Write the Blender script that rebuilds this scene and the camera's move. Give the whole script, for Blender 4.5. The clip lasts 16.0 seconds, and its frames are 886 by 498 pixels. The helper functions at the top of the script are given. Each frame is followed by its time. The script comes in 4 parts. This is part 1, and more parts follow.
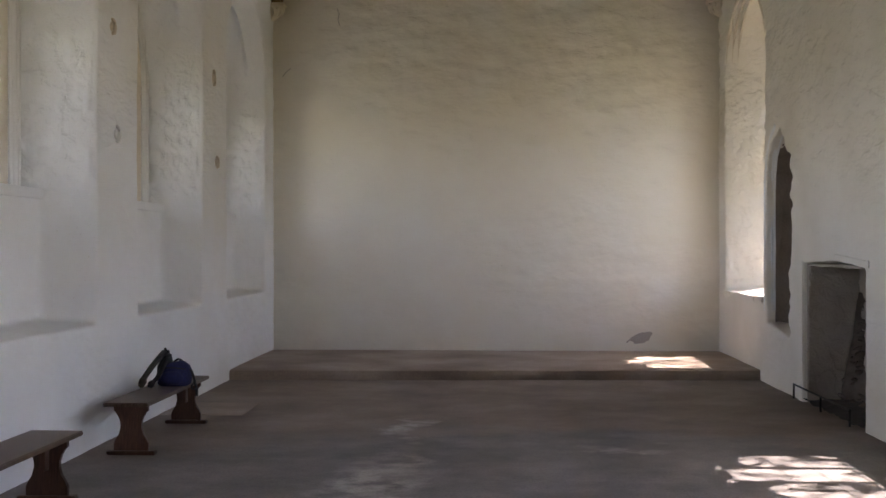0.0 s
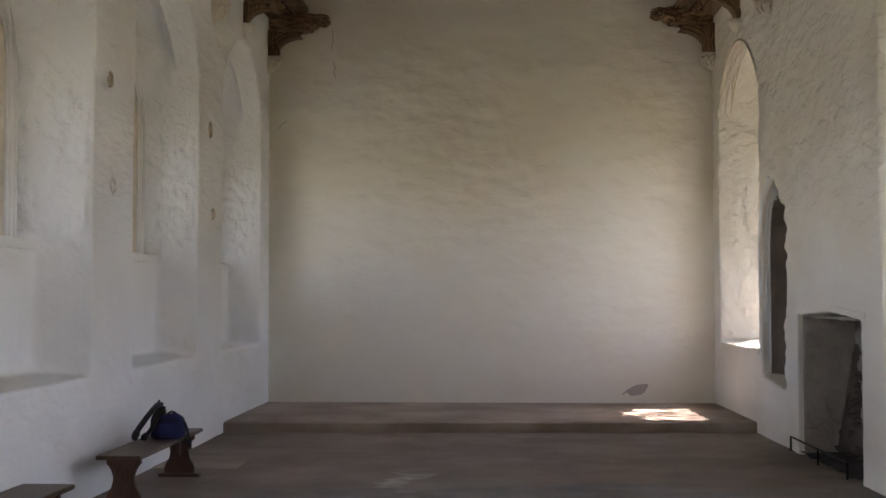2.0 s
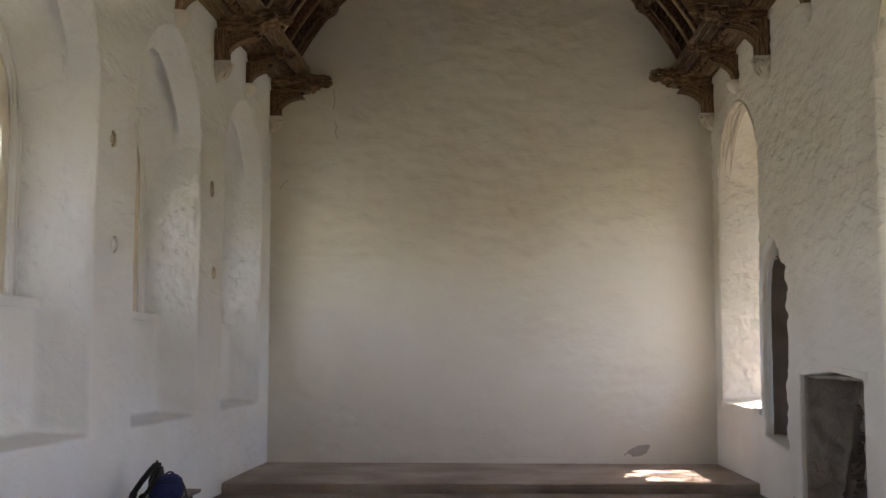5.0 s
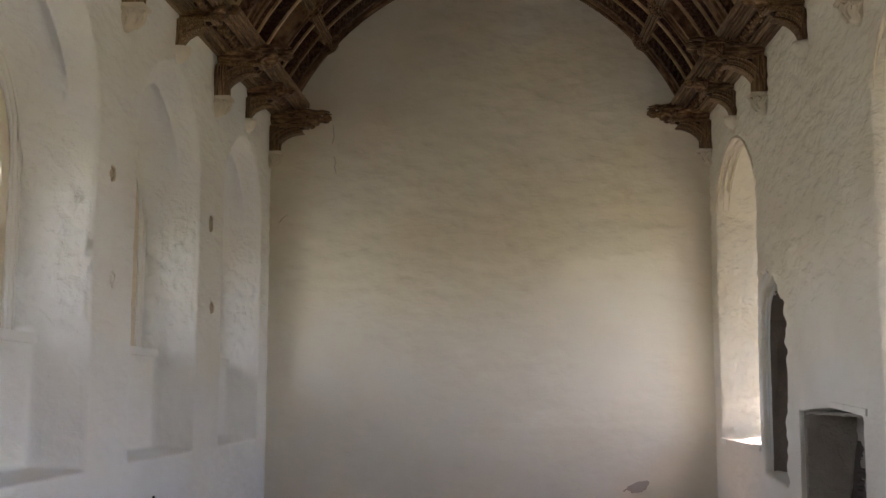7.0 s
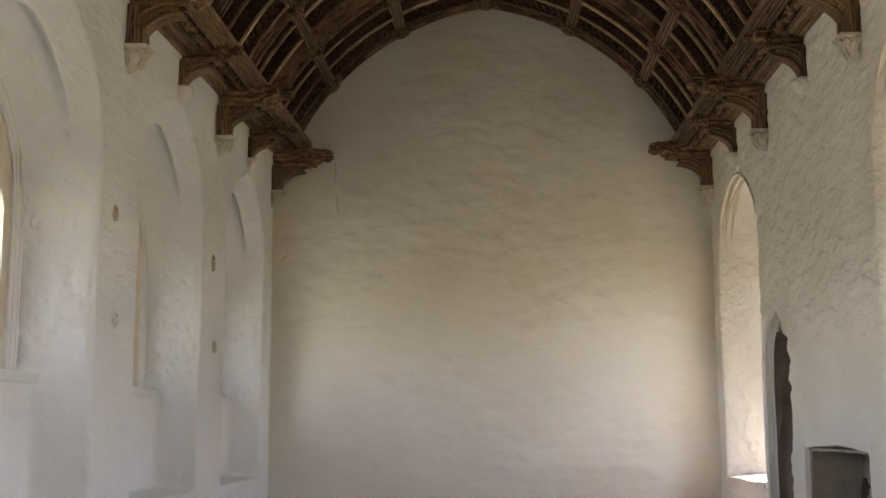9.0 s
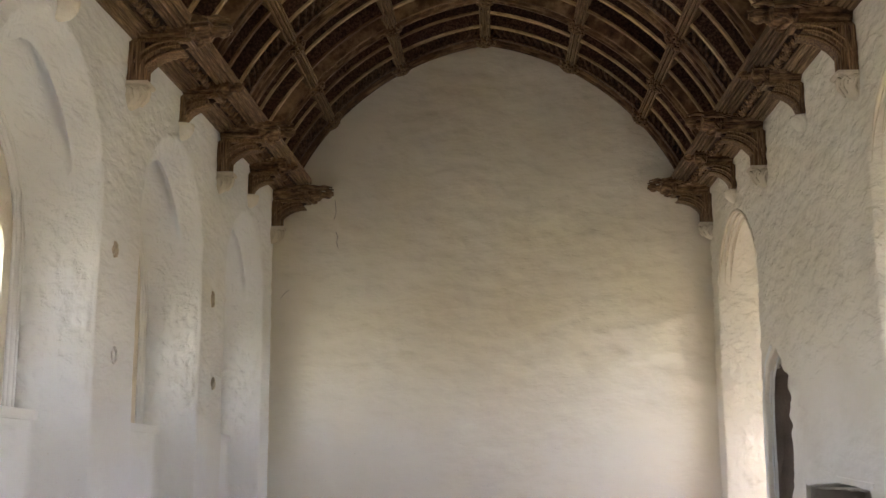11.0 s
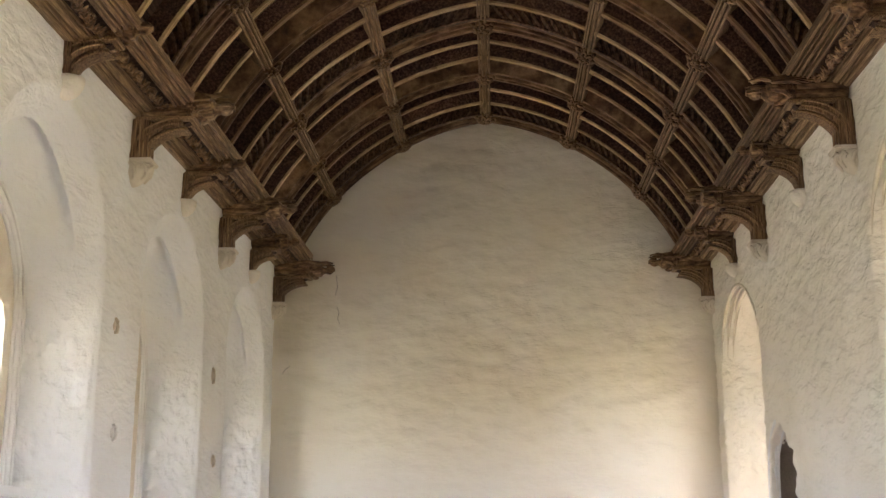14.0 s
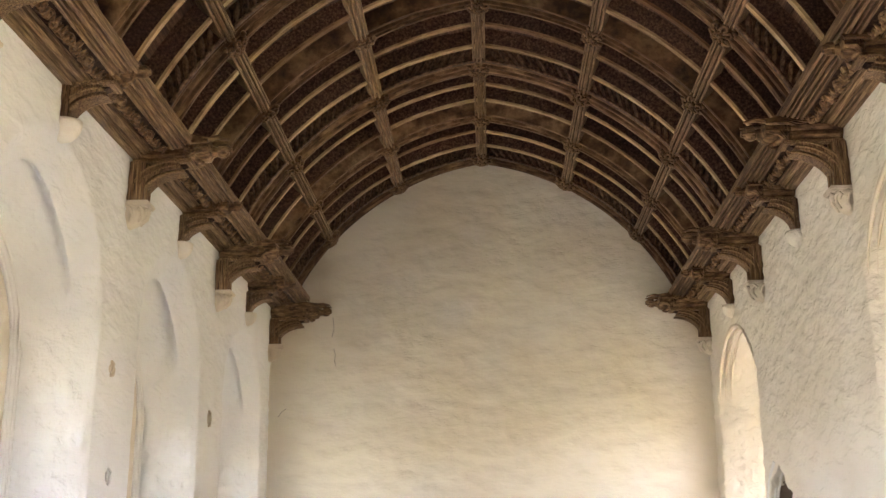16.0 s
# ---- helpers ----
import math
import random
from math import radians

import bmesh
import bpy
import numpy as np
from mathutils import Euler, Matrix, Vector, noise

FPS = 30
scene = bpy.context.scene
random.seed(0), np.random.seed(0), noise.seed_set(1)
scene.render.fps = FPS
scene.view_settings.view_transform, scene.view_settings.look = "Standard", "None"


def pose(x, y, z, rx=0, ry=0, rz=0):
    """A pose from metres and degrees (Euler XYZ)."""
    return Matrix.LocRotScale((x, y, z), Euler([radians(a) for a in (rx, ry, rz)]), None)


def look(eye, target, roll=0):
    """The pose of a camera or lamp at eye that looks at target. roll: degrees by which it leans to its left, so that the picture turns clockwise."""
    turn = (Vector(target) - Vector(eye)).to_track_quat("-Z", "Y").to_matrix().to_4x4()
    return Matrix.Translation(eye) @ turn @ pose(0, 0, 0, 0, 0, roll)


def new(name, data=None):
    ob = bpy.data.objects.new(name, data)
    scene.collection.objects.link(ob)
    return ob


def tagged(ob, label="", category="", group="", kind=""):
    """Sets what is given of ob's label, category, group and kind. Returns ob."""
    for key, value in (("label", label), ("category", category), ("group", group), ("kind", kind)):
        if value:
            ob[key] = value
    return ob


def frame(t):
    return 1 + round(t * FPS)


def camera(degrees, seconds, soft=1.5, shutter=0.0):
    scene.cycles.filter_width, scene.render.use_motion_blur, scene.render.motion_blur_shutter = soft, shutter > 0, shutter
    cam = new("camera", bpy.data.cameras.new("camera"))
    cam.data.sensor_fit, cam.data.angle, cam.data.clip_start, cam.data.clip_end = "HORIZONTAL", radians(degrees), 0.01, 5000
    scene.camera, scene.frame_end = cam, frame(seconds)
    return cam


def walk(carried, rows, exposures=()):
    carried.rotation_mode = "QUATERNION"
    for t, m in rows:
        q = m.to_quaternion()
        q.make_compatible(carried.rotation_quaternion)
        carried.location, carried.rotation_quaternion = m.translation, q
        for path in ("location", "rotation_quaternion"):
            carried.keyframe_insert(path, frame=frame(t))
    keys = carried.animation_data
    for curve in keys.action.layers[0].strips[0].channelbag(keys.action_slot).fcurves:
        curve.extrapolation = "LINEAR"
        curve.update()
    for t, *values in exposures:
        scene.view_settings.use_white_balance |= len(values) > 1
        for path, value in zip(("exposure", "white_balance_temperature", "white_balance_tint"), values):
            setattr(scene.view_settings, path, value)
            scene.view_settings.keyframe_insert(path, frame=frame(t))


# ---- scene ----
# The camera stands on one spot and tilts up the hall.
cam = camera(41.15, 16.0)
EYE = 1.62
AXIS, LEVEL = 2.5, -0.08
ROWS = [  # seconds, pitch, turn to the right, roll
    (0.0, 0.0, 0.0, 0.0), (0.5, 0.606, 0.0, 0.01), (1.0, 1.303, 0.047, 0.005), (1.5, 1.848, 0.165, 0.0),
    (2.0, 2.506, 0.228, 0.005), (2.5, 2.979, 0.247, 0.0), (3.0, 3.499, 0.24, 0.0), (3.5, 3.985, 0.209, 0.01),
    (4.0, 4.472, 0.19, 0.01), (6.5, 6.643, 0.23, -0.245), (7.0, 7.072, 0.262, -0.175), (7.5, 7.495, 0.249, -0.09),
    (8.0, 7.954, 0.245, 0.045), (8.5, 8.375, 0.197, 0.12), (9.0, 8.916, 0.149, 0.115), (11.5, 11.151, 0.175, 0.075),
    (12.0, 11.727, 0.181, 0.095), (12.5, 12.468, 0.127, 0.09), (13.0, 13.155, 0.022, 0.1), (13.5, 13.762, 0.105, 0.175),
    (14.0, 14.334, 0.114, 0.27), (14.5, 14.883, 0.14, 0.36), (15.0, 15.395, 0.201, 0.455), (15.5, 15.839, 0.212, 0.49),
    (16.0, 16.348, 0.295, 0.48)]
walk(cam, [(t, pose(0, 0, EYE, LEVEL, 0, AXIS) @ pose(0, 0, 0, 90 + p, 0, -w) @ pose(0, 0, 0, 0, 0, -r)) for t, p, w, r in ROWS],
     exposures=[(0.0, 2.71, 6820, 26), (4.0, 2.74, 6900, 26), (8.5, 2.94, 7080, 26), (9.0, 3.07, 7080, 26), (11.5, 3.29, 7120, 26.5), (12.5, 3.45, 7150, 27), (14.0, 3.75, 7140, 27), (16.0, 4.15, 7180, 28)])

# ---- light: high summer sun on the south side, clear sky ----
world = bpy.data.worlds.new("sky")
scene.world = world
world.use_nodes = True
wn = world.node_tree.nodes
wn.clear()
sky = wn.new("ShaderNodeTexSky")
sky.sky_type, sky.sun_disc = "NISHITA", False
sky.sun_elevation, sky.sun_rotation = radians(60), radians(90)
back = wn.new("ShaderNodeBackground")
back.inputs["Strength"].default_value = 0.2
wout = wn.new("ShaderNodeOutputWorld")
world.node_tree.links.new(sky.outputs[0], back.inputs["Color"])
world.node_tree.links.new(back.outputs[0], wout.inputs["Surface"])
sun = new("sun", bpy.data.lights.new("sun", "SUN"))
sun.data.energy, sun.data.angle, sun.data.color = 4.3, radians(0.53), (1.0, 0.95, 0.86)
sun.matrix_world = look((20, 8.6, 34.64), (0, 8.5, 0))

# lamps added outside the shaded north windows: extra sky and lawn light
for y in (1.35, 4.85, 8.32, 11.8, 15.36):
    la = new("north_fill_light", bpy.data.lights.new("north_fill_light", "AREA"))
    la.data.shape, la.data.size, la.data.size_y = "RECTANGLE", 2.3, 1.6
    la.data.energy, la.data.color = 4.0, (0.93, 0.98, 0.94)
    la.matrix_world = look((-4.25, y, 2.95), (0.0, y, 4.1))

# ---- materials ----


class Mat:
    """A node material with a principled shader; helpers add noise, ramps and bump."""

    def __init__(self, name, rough=0.8, metal=0.0):
        self.m = bpy.data.materials.new(name)
        self.m.use_nodes = True
        self.n, self.l = self.m.node_tree.nodes, self.m.node_tree.links
        self.b = self.n["Principled BSDF"]
        self.b.inputs["Roughness"].default_value, self.b.inputs["Metallic"].default_value = rough, metal
        self.co = self.n.new("ShaderNodeTexCoord").outputs["Object"]

    def noise(self, scale, detail=4.0, stretch=None, rough=0.55):
        t = self.n.new("ShaderNodeTexNoise")
        t.inputs["Scale"].default_value, t.inputs["Detail"].default_value, t.inputs["Roughness"].default_value = scale, detail, rough
        src = self.co
        if stretch:
            mp = self.n.new("ShaderNodeMapping")
            mp.inputs["Scale"].default_value = stretch
            self.l.new(src, mp.inputs["Vector"])
            src = mp.outputs[0]
        self.l.new(src, t.inputs["Vector"])
        return t.outputs["Fac"]

    def ramp(self, fac, stops):
        r = self.n.new("ShaderNodeValToRGB")
        el = r.color_ramp.elements
        while len(el) < len(stops):
            el.new(0.5)
        for e, (p, c) in zip(el, stops):
            e.position, e.color = p, (*c, 1) if len(c) == 3 else c
        self.l.new(fac, r.inputs["Fac"])
        return r.outputs["Color"]

    def mix(self, a, b, fac, kind="MIX"):
        x = self.n.new("ShaderNodeMix")
        x.data_type, x.blend_type = "RGBA", kind
        for sock, v in ((x.inputs[0], fac), (x.inputs[6], a), (x.inputs[7], b)):
            if isinstance(v, (int, float)):
                sock.default_value = v
            elif isinstance(v, tuple):
                sock.default_value = (*v, 1)
            else:
                self.l.new(v, sock)
        return x.outputs[2]

    def add(self, a, b, ka=1.0, kb=1.0):
        outs = []
        for v, k in ((a, ka), (b, kb)):
            m = self.n.new("ShaderNodeMath")
            m.operation = "MULTIPLY"
            m.inputs[1].default_value = k
            self.l.new(v, m.inputs[0])
            outs.append(m.outputs[0])
        s = self.n.new("ShaderNodeMath")
        self.l.new(outs[0], s.inputs[0])
        self.l.new(outs[1], s.inputs[1])
        return s.outputs[0]

    def bump(self, height, strength, distance=0.02):
        u = self.n.new("ShaderNodeBump")
        u.inputs["Strength"].default_value, u.inputs["Distance"].default_value = strength, distance
        self.l.new(height, u.inputs["Height"])
        self.l.new(u.outputs[0], self.b.inputs["Normal"])

    def colour(self, c):
        if isinstance(c, tuple):
            self.b.inputs["Base Color"].default_value = (*c, 1)
        else:
            self.l.new(c, self.b.inputs["Base Color"])


def plaster(name, light, dark, stain, bump, big=0.9, fine=6.0, stretch=None, rough_above=None, ridges=0.34):
    """Limewashed plaster; above a height it turns from trowelled smooth to rough and crumpled."""
    m = Mat(name, 0.92)
    base = m.ramp(m.noise(big, 6), [(0.3, dark), (0.62, light)])
    blot = m.ramp(m.noise(0.45, 5, (1, 1, 0.6)), [(0.52, (0, 0, 0)), (0.72, (1, 1, 1))])
    base = m.mix(base, stain, m.mix((0, 0, 0), blot, 0.45))
    speck = m.ramp(m.noise(38, 2), [(0.66, (1, 1, 1)), (0.78, (0.8, 0.77, 0.7))])
    m.colour(m.mix(base, speck, 0.5, "MULTIPLY"))
    crumple = m.n.new("ShaderNodeTexNoise")
    crumple.inputs["Scale"].default_value, crumple.inputs["Detail"].default_value, crumple.inputs["Distortion"].default_value = fine * 1.3, 5, 0.7
    long = m.n.new("ShaderNodeMapping")
    long.inputs["Scale"].default_value = stretch or (1, 1, 1)
    m.l.new(m.co, long.inputs["Vector"])
    m.l.new(long.outputs[0], crumple.inputs["Vector"])
    ridge = m.ramp(crumple.outputs["Fac"], [(0.36, (0, 0, 0)), (0.5, (0.55, 0.55, 0.55)), (0.56, (1, 1, 1))])
    relief = m.add(m.noise(fine, 7, stretch, 0.55), m.add(m.noise(fine * 4.3, 4, stretch), ridge, 0.3, ridges), 1.0, 1.0)
    if rough_above is not None:
        sep = m.n.new("ShaderNodeSeparateXYZ")
        m.l.new(m.co, sep.inputs[0])
        h = m.add(sep.outputs["Z"], m.noise(1.1, 3), 1.0, 1.4)
        z0, z1, low = rough_above
        mr = m.n.new("ShaderNodeMapRange")
        for k, v in (("From Min", z0 + 0.7), ("From Max", z1 + 0.7), ("To Min", low), ("To Max", 1.0)):
            mr.inputs[k].default_value = v
        m.l.new(h, mr.inputs["Value"])
        k = m.n.new("ShaderNodeMath")
        k.operation = "MULTIPLY"
        m.l.new(relief, k.inputs[0])
        m.l.new(mr.outputs[0], k.inputs[1])
        relief = k.outputs[0]
    m.bump(relief, bump, 0.05)
    return m.m


# North limewash, its colour cooled for the sky light that falls there.
PLASTER = plaster("sky_cooled_limewash", (0.82, 0.83, 0.825), (0.765, 0.765, 0.75), (0.74, 0.71, 0.63), 0.6, 0.9, 6.0, (1, 0.4, 1), (1.7, 2.6, 0.25), 0.24)
PLASTER_SMOOTH = plaster("trowelled_limewash", (0.82, 0.82, 0.80), (0.77, 0.76, 0.735), (0.74, 0.70, 0.61), 0.25, 0.9, 3.0)
PLASTER_BACK = plaster("cream_plaster", (0.80, 0.76, 0.665), (0.73, 0.665, 0.55), (0.71, 0.63, 0.46), 0.6, 0.5, 2.3, (0.75, 1, 1.3), (2.0, 4.2, 0.5), 0.12)
# South limewash, its colour warmed for the bounce off the sun patches.
PLASTER_WARM = plaster("bounce_warmed_limewash", (0.83, 0.785, 0.70), (0.75, 0.70, 0.605), (0.71, 0.63, 0.46), 0.9, 0.9, 5.0, (1, 0.4, 1), (1.9, 2.7, 0.35), 0.2)
STONE = plaster("dressed_stone", (0.74, 0.68, 0.57), (0.62, 0.55, 0.44), (0.6, 0.5, 0.36), 0.4, 3.0)


def make_earth(name, a, b, c):
    m = Mat(name, 0.85)
    base = m.ramp(m.noise(1.2, 8), [(0.3, a), (0.5, b), (0.72, c)])
    speck = m.ramp(m.noise(60, 3), [(0.35, (0.75, 0.75, 0.75)), (0.6, (1, 1, 1))])
    m.colour(m.mix(base, speck, 0.6, "MULTIPLY"))
    m.bump(m.add(m.noise(5, 5), m.noise(70, 3), 1.0, 0.25), 0.3, 0.02)
    return m.m


def stained_floor():
    """Worn screed with pale limey trails trodden down the middle; window light is painted grey over the near part."""
    m = Mat("worn_screed", 0.8)
    base = m.ramp(m.noise(0.9, 9, None, 0.62), [(0.3, (0.16, 0.122, 0.098)), (0.5, (0.235, 0.182, 0.148)), (0.72, (0.33, 0.265, 0.22))])
    warp = m.n.new("ShaderNodeTexNoise")
    warp.inputs["Scale"].default_value, warp.inputs["Detail"].default_value = 1.3, 5
    m.l.new(m.co, warp.inputs["Vector"])
    add = m.n.new("ShaderNodeVectorMath")
    add.operation = "MULTIPLY_ADD"
    add.inputs[1].default_value = (1.1, 2.2, 0)
    m.l.new(warp.outputs["Color"], add.inputs[0])
    m.l.new(m.co, add.inputs[2])
    total = None
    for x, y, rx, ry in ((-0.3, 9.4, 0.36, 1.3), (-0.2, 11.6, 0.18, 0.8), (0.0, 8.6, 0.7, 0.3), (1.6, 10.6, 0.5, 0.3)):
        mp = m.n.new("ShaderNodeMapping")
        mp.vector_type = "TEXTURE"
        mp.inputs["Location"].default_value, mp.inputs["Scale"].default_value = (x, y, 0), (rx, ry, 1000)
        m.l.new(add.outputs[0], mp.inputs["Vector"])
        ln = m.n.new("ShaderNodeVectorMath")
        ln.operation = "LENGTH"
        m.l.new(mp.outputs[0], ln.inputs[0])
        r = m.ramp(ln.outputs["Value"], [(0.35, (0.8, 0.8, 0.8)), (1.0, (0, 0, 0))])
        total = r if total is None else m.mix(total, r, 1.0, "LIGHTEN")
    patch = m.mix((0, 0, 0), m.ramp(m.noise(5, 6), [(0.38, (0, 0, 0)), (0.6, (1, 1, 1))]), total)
    # Greyer near floor: its own tone plus the windows' cool light, in colour.
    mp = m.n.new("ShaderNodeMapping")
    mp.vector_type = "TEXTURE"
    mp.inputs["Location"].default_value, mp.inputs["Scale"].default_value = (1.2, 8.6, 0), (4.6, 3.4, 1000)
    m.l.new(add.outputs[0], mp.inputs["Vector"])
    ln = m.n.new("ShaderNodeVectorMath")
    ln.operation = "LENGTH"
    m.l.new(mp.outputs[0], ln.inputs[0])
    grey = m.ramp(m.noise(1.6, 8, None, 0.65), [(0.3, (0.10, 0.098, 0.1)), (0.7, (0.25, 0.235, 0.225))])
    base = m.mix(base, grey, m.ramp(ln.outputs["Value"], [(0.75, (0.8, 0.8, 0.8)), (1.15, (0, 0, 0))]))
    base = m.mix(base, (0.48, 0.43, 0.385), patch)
    pits = m.ramp(m.noise(55, 3), [(0.33, (0.66, 0.66, 0.66)), (0.55, (1, 1, 1))])
    m.colour(m.mix(base, pits, 0.7, "MULTIPLY"))
    m.bump(m.add(m.noise(5, 5), m.noise(60, 3), 1.0, 0.3), 0.35, 0.02)
    return m.m


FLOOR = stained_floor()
DAIS = make_earth("dais_screed", (0.25, 0.19, 0.15), (0.34, 0.265, 0.215), (0.44, 0.36, 0.295))
RUBBLE = make_earth("sooty_rubble", (0.04, 0.03, 0.024), (0.1, 0.078, 0.064), (0.2, 0.165, 0.135))
BARE = make_earth("bare_render", (0.36, 0.31, 0.26), (0.44, 0.38, 0.33), (0.5, 0.44, 0.38))
GRASS = make_earth("lawn", (0.145, 0.145, 0.035), (0.215, 0.205, 0.055), (0.28, 0.26, 0.08))


def wood(name, dark, mid, light, rough, grain=(3, 3, 30), bump=0.25, lo=(0.68, 0.64, 0.6)):
    m = Mat(name, rough)
    m.b.inputs["Specular IOR Level"].default_value = 0.3
    g = m.noise(6, 6, grain, 0.65)
    c = m.ramp(g, [(0.36, dark), (0.5, mid), (0.66, light)])
    info = m.n.new("ShaderNodeObjectInfo")
    tone = m.ramp(info.outputs["Random"], [(0.0, lo), (0.5, (0.8, 0.79, 0.77)), (1.0, (1, 1, 1))])
    m.colour(m.mix(c, tone, 1.0, "MULTIPLY"))
    m.bump(m.add(g, m.noise(40, 3), 1.0, 0.3), bump, 0.012)
    return m.m


OAK = wood("old_oak", (0.0637, 0.0334, 0.0169), (0.204, 0.119, 0.0613), (0.433, 0.283, 0.157), 0.6, (1.2, 3.5, 3.5), 0.5)
OAK_RIB = wood("rib_oak", (0.0637, 0.0321, 0.0169), (0.191, 0.105, 0.0548), (0.433, 0.276, 0.157), 0.6, (0.6, 14, 0.6), 0.5)
OAK_PALE = wood("worn_oak", (0.102, 0.0565, 0.03), (0.268, 0.165, 0.0886), (0.51, 0.347, 0.202), 0.6, (14, 0.5, 14), 0.5)
OAK_LONG = wood("cornice_oak", (0.0637, 0.0346, 0.0182), (0.204, 0.121, 0.0652), (0.433, 0.289, 0.163), 0.6, (14, 0.5, 14), 0.5)
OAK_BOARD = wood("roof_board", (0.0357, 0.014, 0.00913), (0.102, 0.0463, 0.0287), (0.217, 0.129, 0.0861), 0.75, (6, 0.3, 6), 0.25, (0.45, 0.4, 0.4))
OAK_WORN_LIT = wood("pale_oak", (0.255, 0.154, 0.0782), (0.484, 0.334, 0.182), (0.688, 0.514, 0.312), 0.65, (0.8, 10, 0.8), 0.3, (0.3, 0.2, 0.16))
OAK_POST = wood("post_oak", (0.0701, 0.036, 0.0182), (0.211, 0.124, 0.0652), (0.446, 0.294, 0.163), 0.6, (12, 12, 0.7), 0.5)
OAK_CARVED = wood("carved_oak", (0.0446, 0.0219, 0.013), (0.134, 0.072, 0.0418), (0.28, 0.173, 0.104), 0.6, (3, 3, 3), 0.5)
# Near-black oak for sunk grounds; the recess shade is in its colour.
OAK_RECESS_SHADE = wood("recess_shade_oak", (0.0216, 0.00979, 0.00662), (0.0539, 0.0261, 0.0165), (0.108, 0.0608, 0.0398), 0.8, (4, 4, 4), 0.4)
BENCH_TOP = wood("bench_oak", (0.07, 0.04, 0.024), (0.11, 0.065, 0.04), (0.15, 0.095, 0.06), 0.35, (24, 2, 2))
BENCH_LEG = wood("bench_leg_oak", (0.06, 0.026, 0.016), (0.09, 0.04, 0.025), (0.12, 0.06, 0.037), 0.4, (24, 24, 2))


def plain(name, c, rough, metal=0.0, grain=60.0):
    m = Mat(name, rough, metal)
    k = tuple(0.7 * x for x in c)
    m.colour(m.ramp(m.noise(grain, 3), [(0.35, k), (0.65, c)]))
    m.bump(m.noise(grain * 3, 2), 0.15, 0.004)
    return m.m


NAVY = plain("navy_cloth", (0.016, 0.02, 0.1), 0.85)
BLACK = plain("black_webbing", (0.012, 0.012, 0.016), 0.7)
IRON = plain("black_iron", (0.02, 0.019, 0.018), 0.5, 0.7)
LEAD = plain("lead_came", (0.09, 0.09, 0.095), 0.5, 0.6)
_g = Mat("old_glass", 0.03)
_g.colour((0.93, 0.96, 0.95))
_g.b.inputs["Transmission Weight"].default_value, _g.b.inputs["IOR"].default_value = 1.0, 1.02
GLASS = _g.m

# ---- mesh helpers ----


def mesh_of(name, bm, material, smooth=False):
    me = bpy.data.meshes.new(name)
    bmesh.ops.recalc_face_normals(bm, faces=bm.faces[:])
    bm.to_mesh(me)
    bm.free()
    me.materials.append(material)
    if smooth:
        me.polygons.foreach_set("use_smooth", [True] * len(me.polygons))
    return me


def part(name, bm, material, parent=None, label="", smooth=False):
    ob = new(name, mesh_of(name, bm, material, smooth))
    ob.parent = parent
    return tagged(ob, label)


def empty(name, m, label, category, group="", kind=""):
    ob = new(name)
    ob.empty_display_size = 0.1
    ob.matrix_basis = m
    return tagged(ob, label, category, group, kind)


def box(bm, x0, x1, y0, y1, z0, z1, bevel=0.0):
    r = bmesh.ops.create_cube(bm, size=1.0, matrix=Matrix.Translation(((x0 + x1) / 2, (y0 + y1) / 2, (z0 + z1) / 2)) @ Matrix.Diagonal((x1 - x0, y1 - y0, z1 - z0, 1)))
    if bevel:
        bmesh.ops.bevel(bm, geom=list({e for v in r["verts"] for e in v.link_edges}), offset=bevel, segments=2, affect="EDGES")
    return bm


def loft(bm, rings, closed=True, cap=True):
    """Skin between rings of equal length."""
    vs = [[bm.verts.new(p) for p in r] for r in rings]
    n = len(vs[0])
    for a, b in zip(vs, vs[1:]):
        for i in range(n if closed else n - 1):
            j = (i + 1) % n
            bm.faces.new((a[i], a[j], b[j], b[i]))
    if cap and closed:
        bm.faces.new(vs[0][::-1])
        bm.faces.new(vs[-1])
    return bm


def tube(bm, pts, radius, n=8, taper=None, flat=1.0):
    pts = [Vector(p) for p in pts]
    rings = []
    for i, p in enumerate(pts):
        d = (pts[min(i + 1, len(pts) - 1)] - pts[max(i - 1, 0)]).normalized()
        a = d.orthogonal().normalized() if abs(d.z) > 0.95 else d.cross(Vector((0, 0, 1))).normalized()
        b = d.cross(a)
        r = radius * (taper[i] if taper else 1)
        rings.append([p + a * r * math.cos(k * math.tau / n) + b * r * flat * math.sin(k * math.tau / n) for k in range(n)])
    return loft(bm, rings)


def blob(bm, centre, size, rot=(0, 0, 0), seg=10, rough=0.0, seed=0):
    r = bmesh.ops.create_uvsphere(bm, u_segments=seg, v_segments=max(6, seg * 2 // 3), radius=1.0)
    m = pose(*centre, *rot) @ Matrix.Diagonal((*size, 1))
    for v in r["verts"]:
        k = 1 + rough * noise.noise(v.co * 2.3 + Vector((seed, seed * 2, 0)))
        v.co = m @ (v.co * k)
    return bm


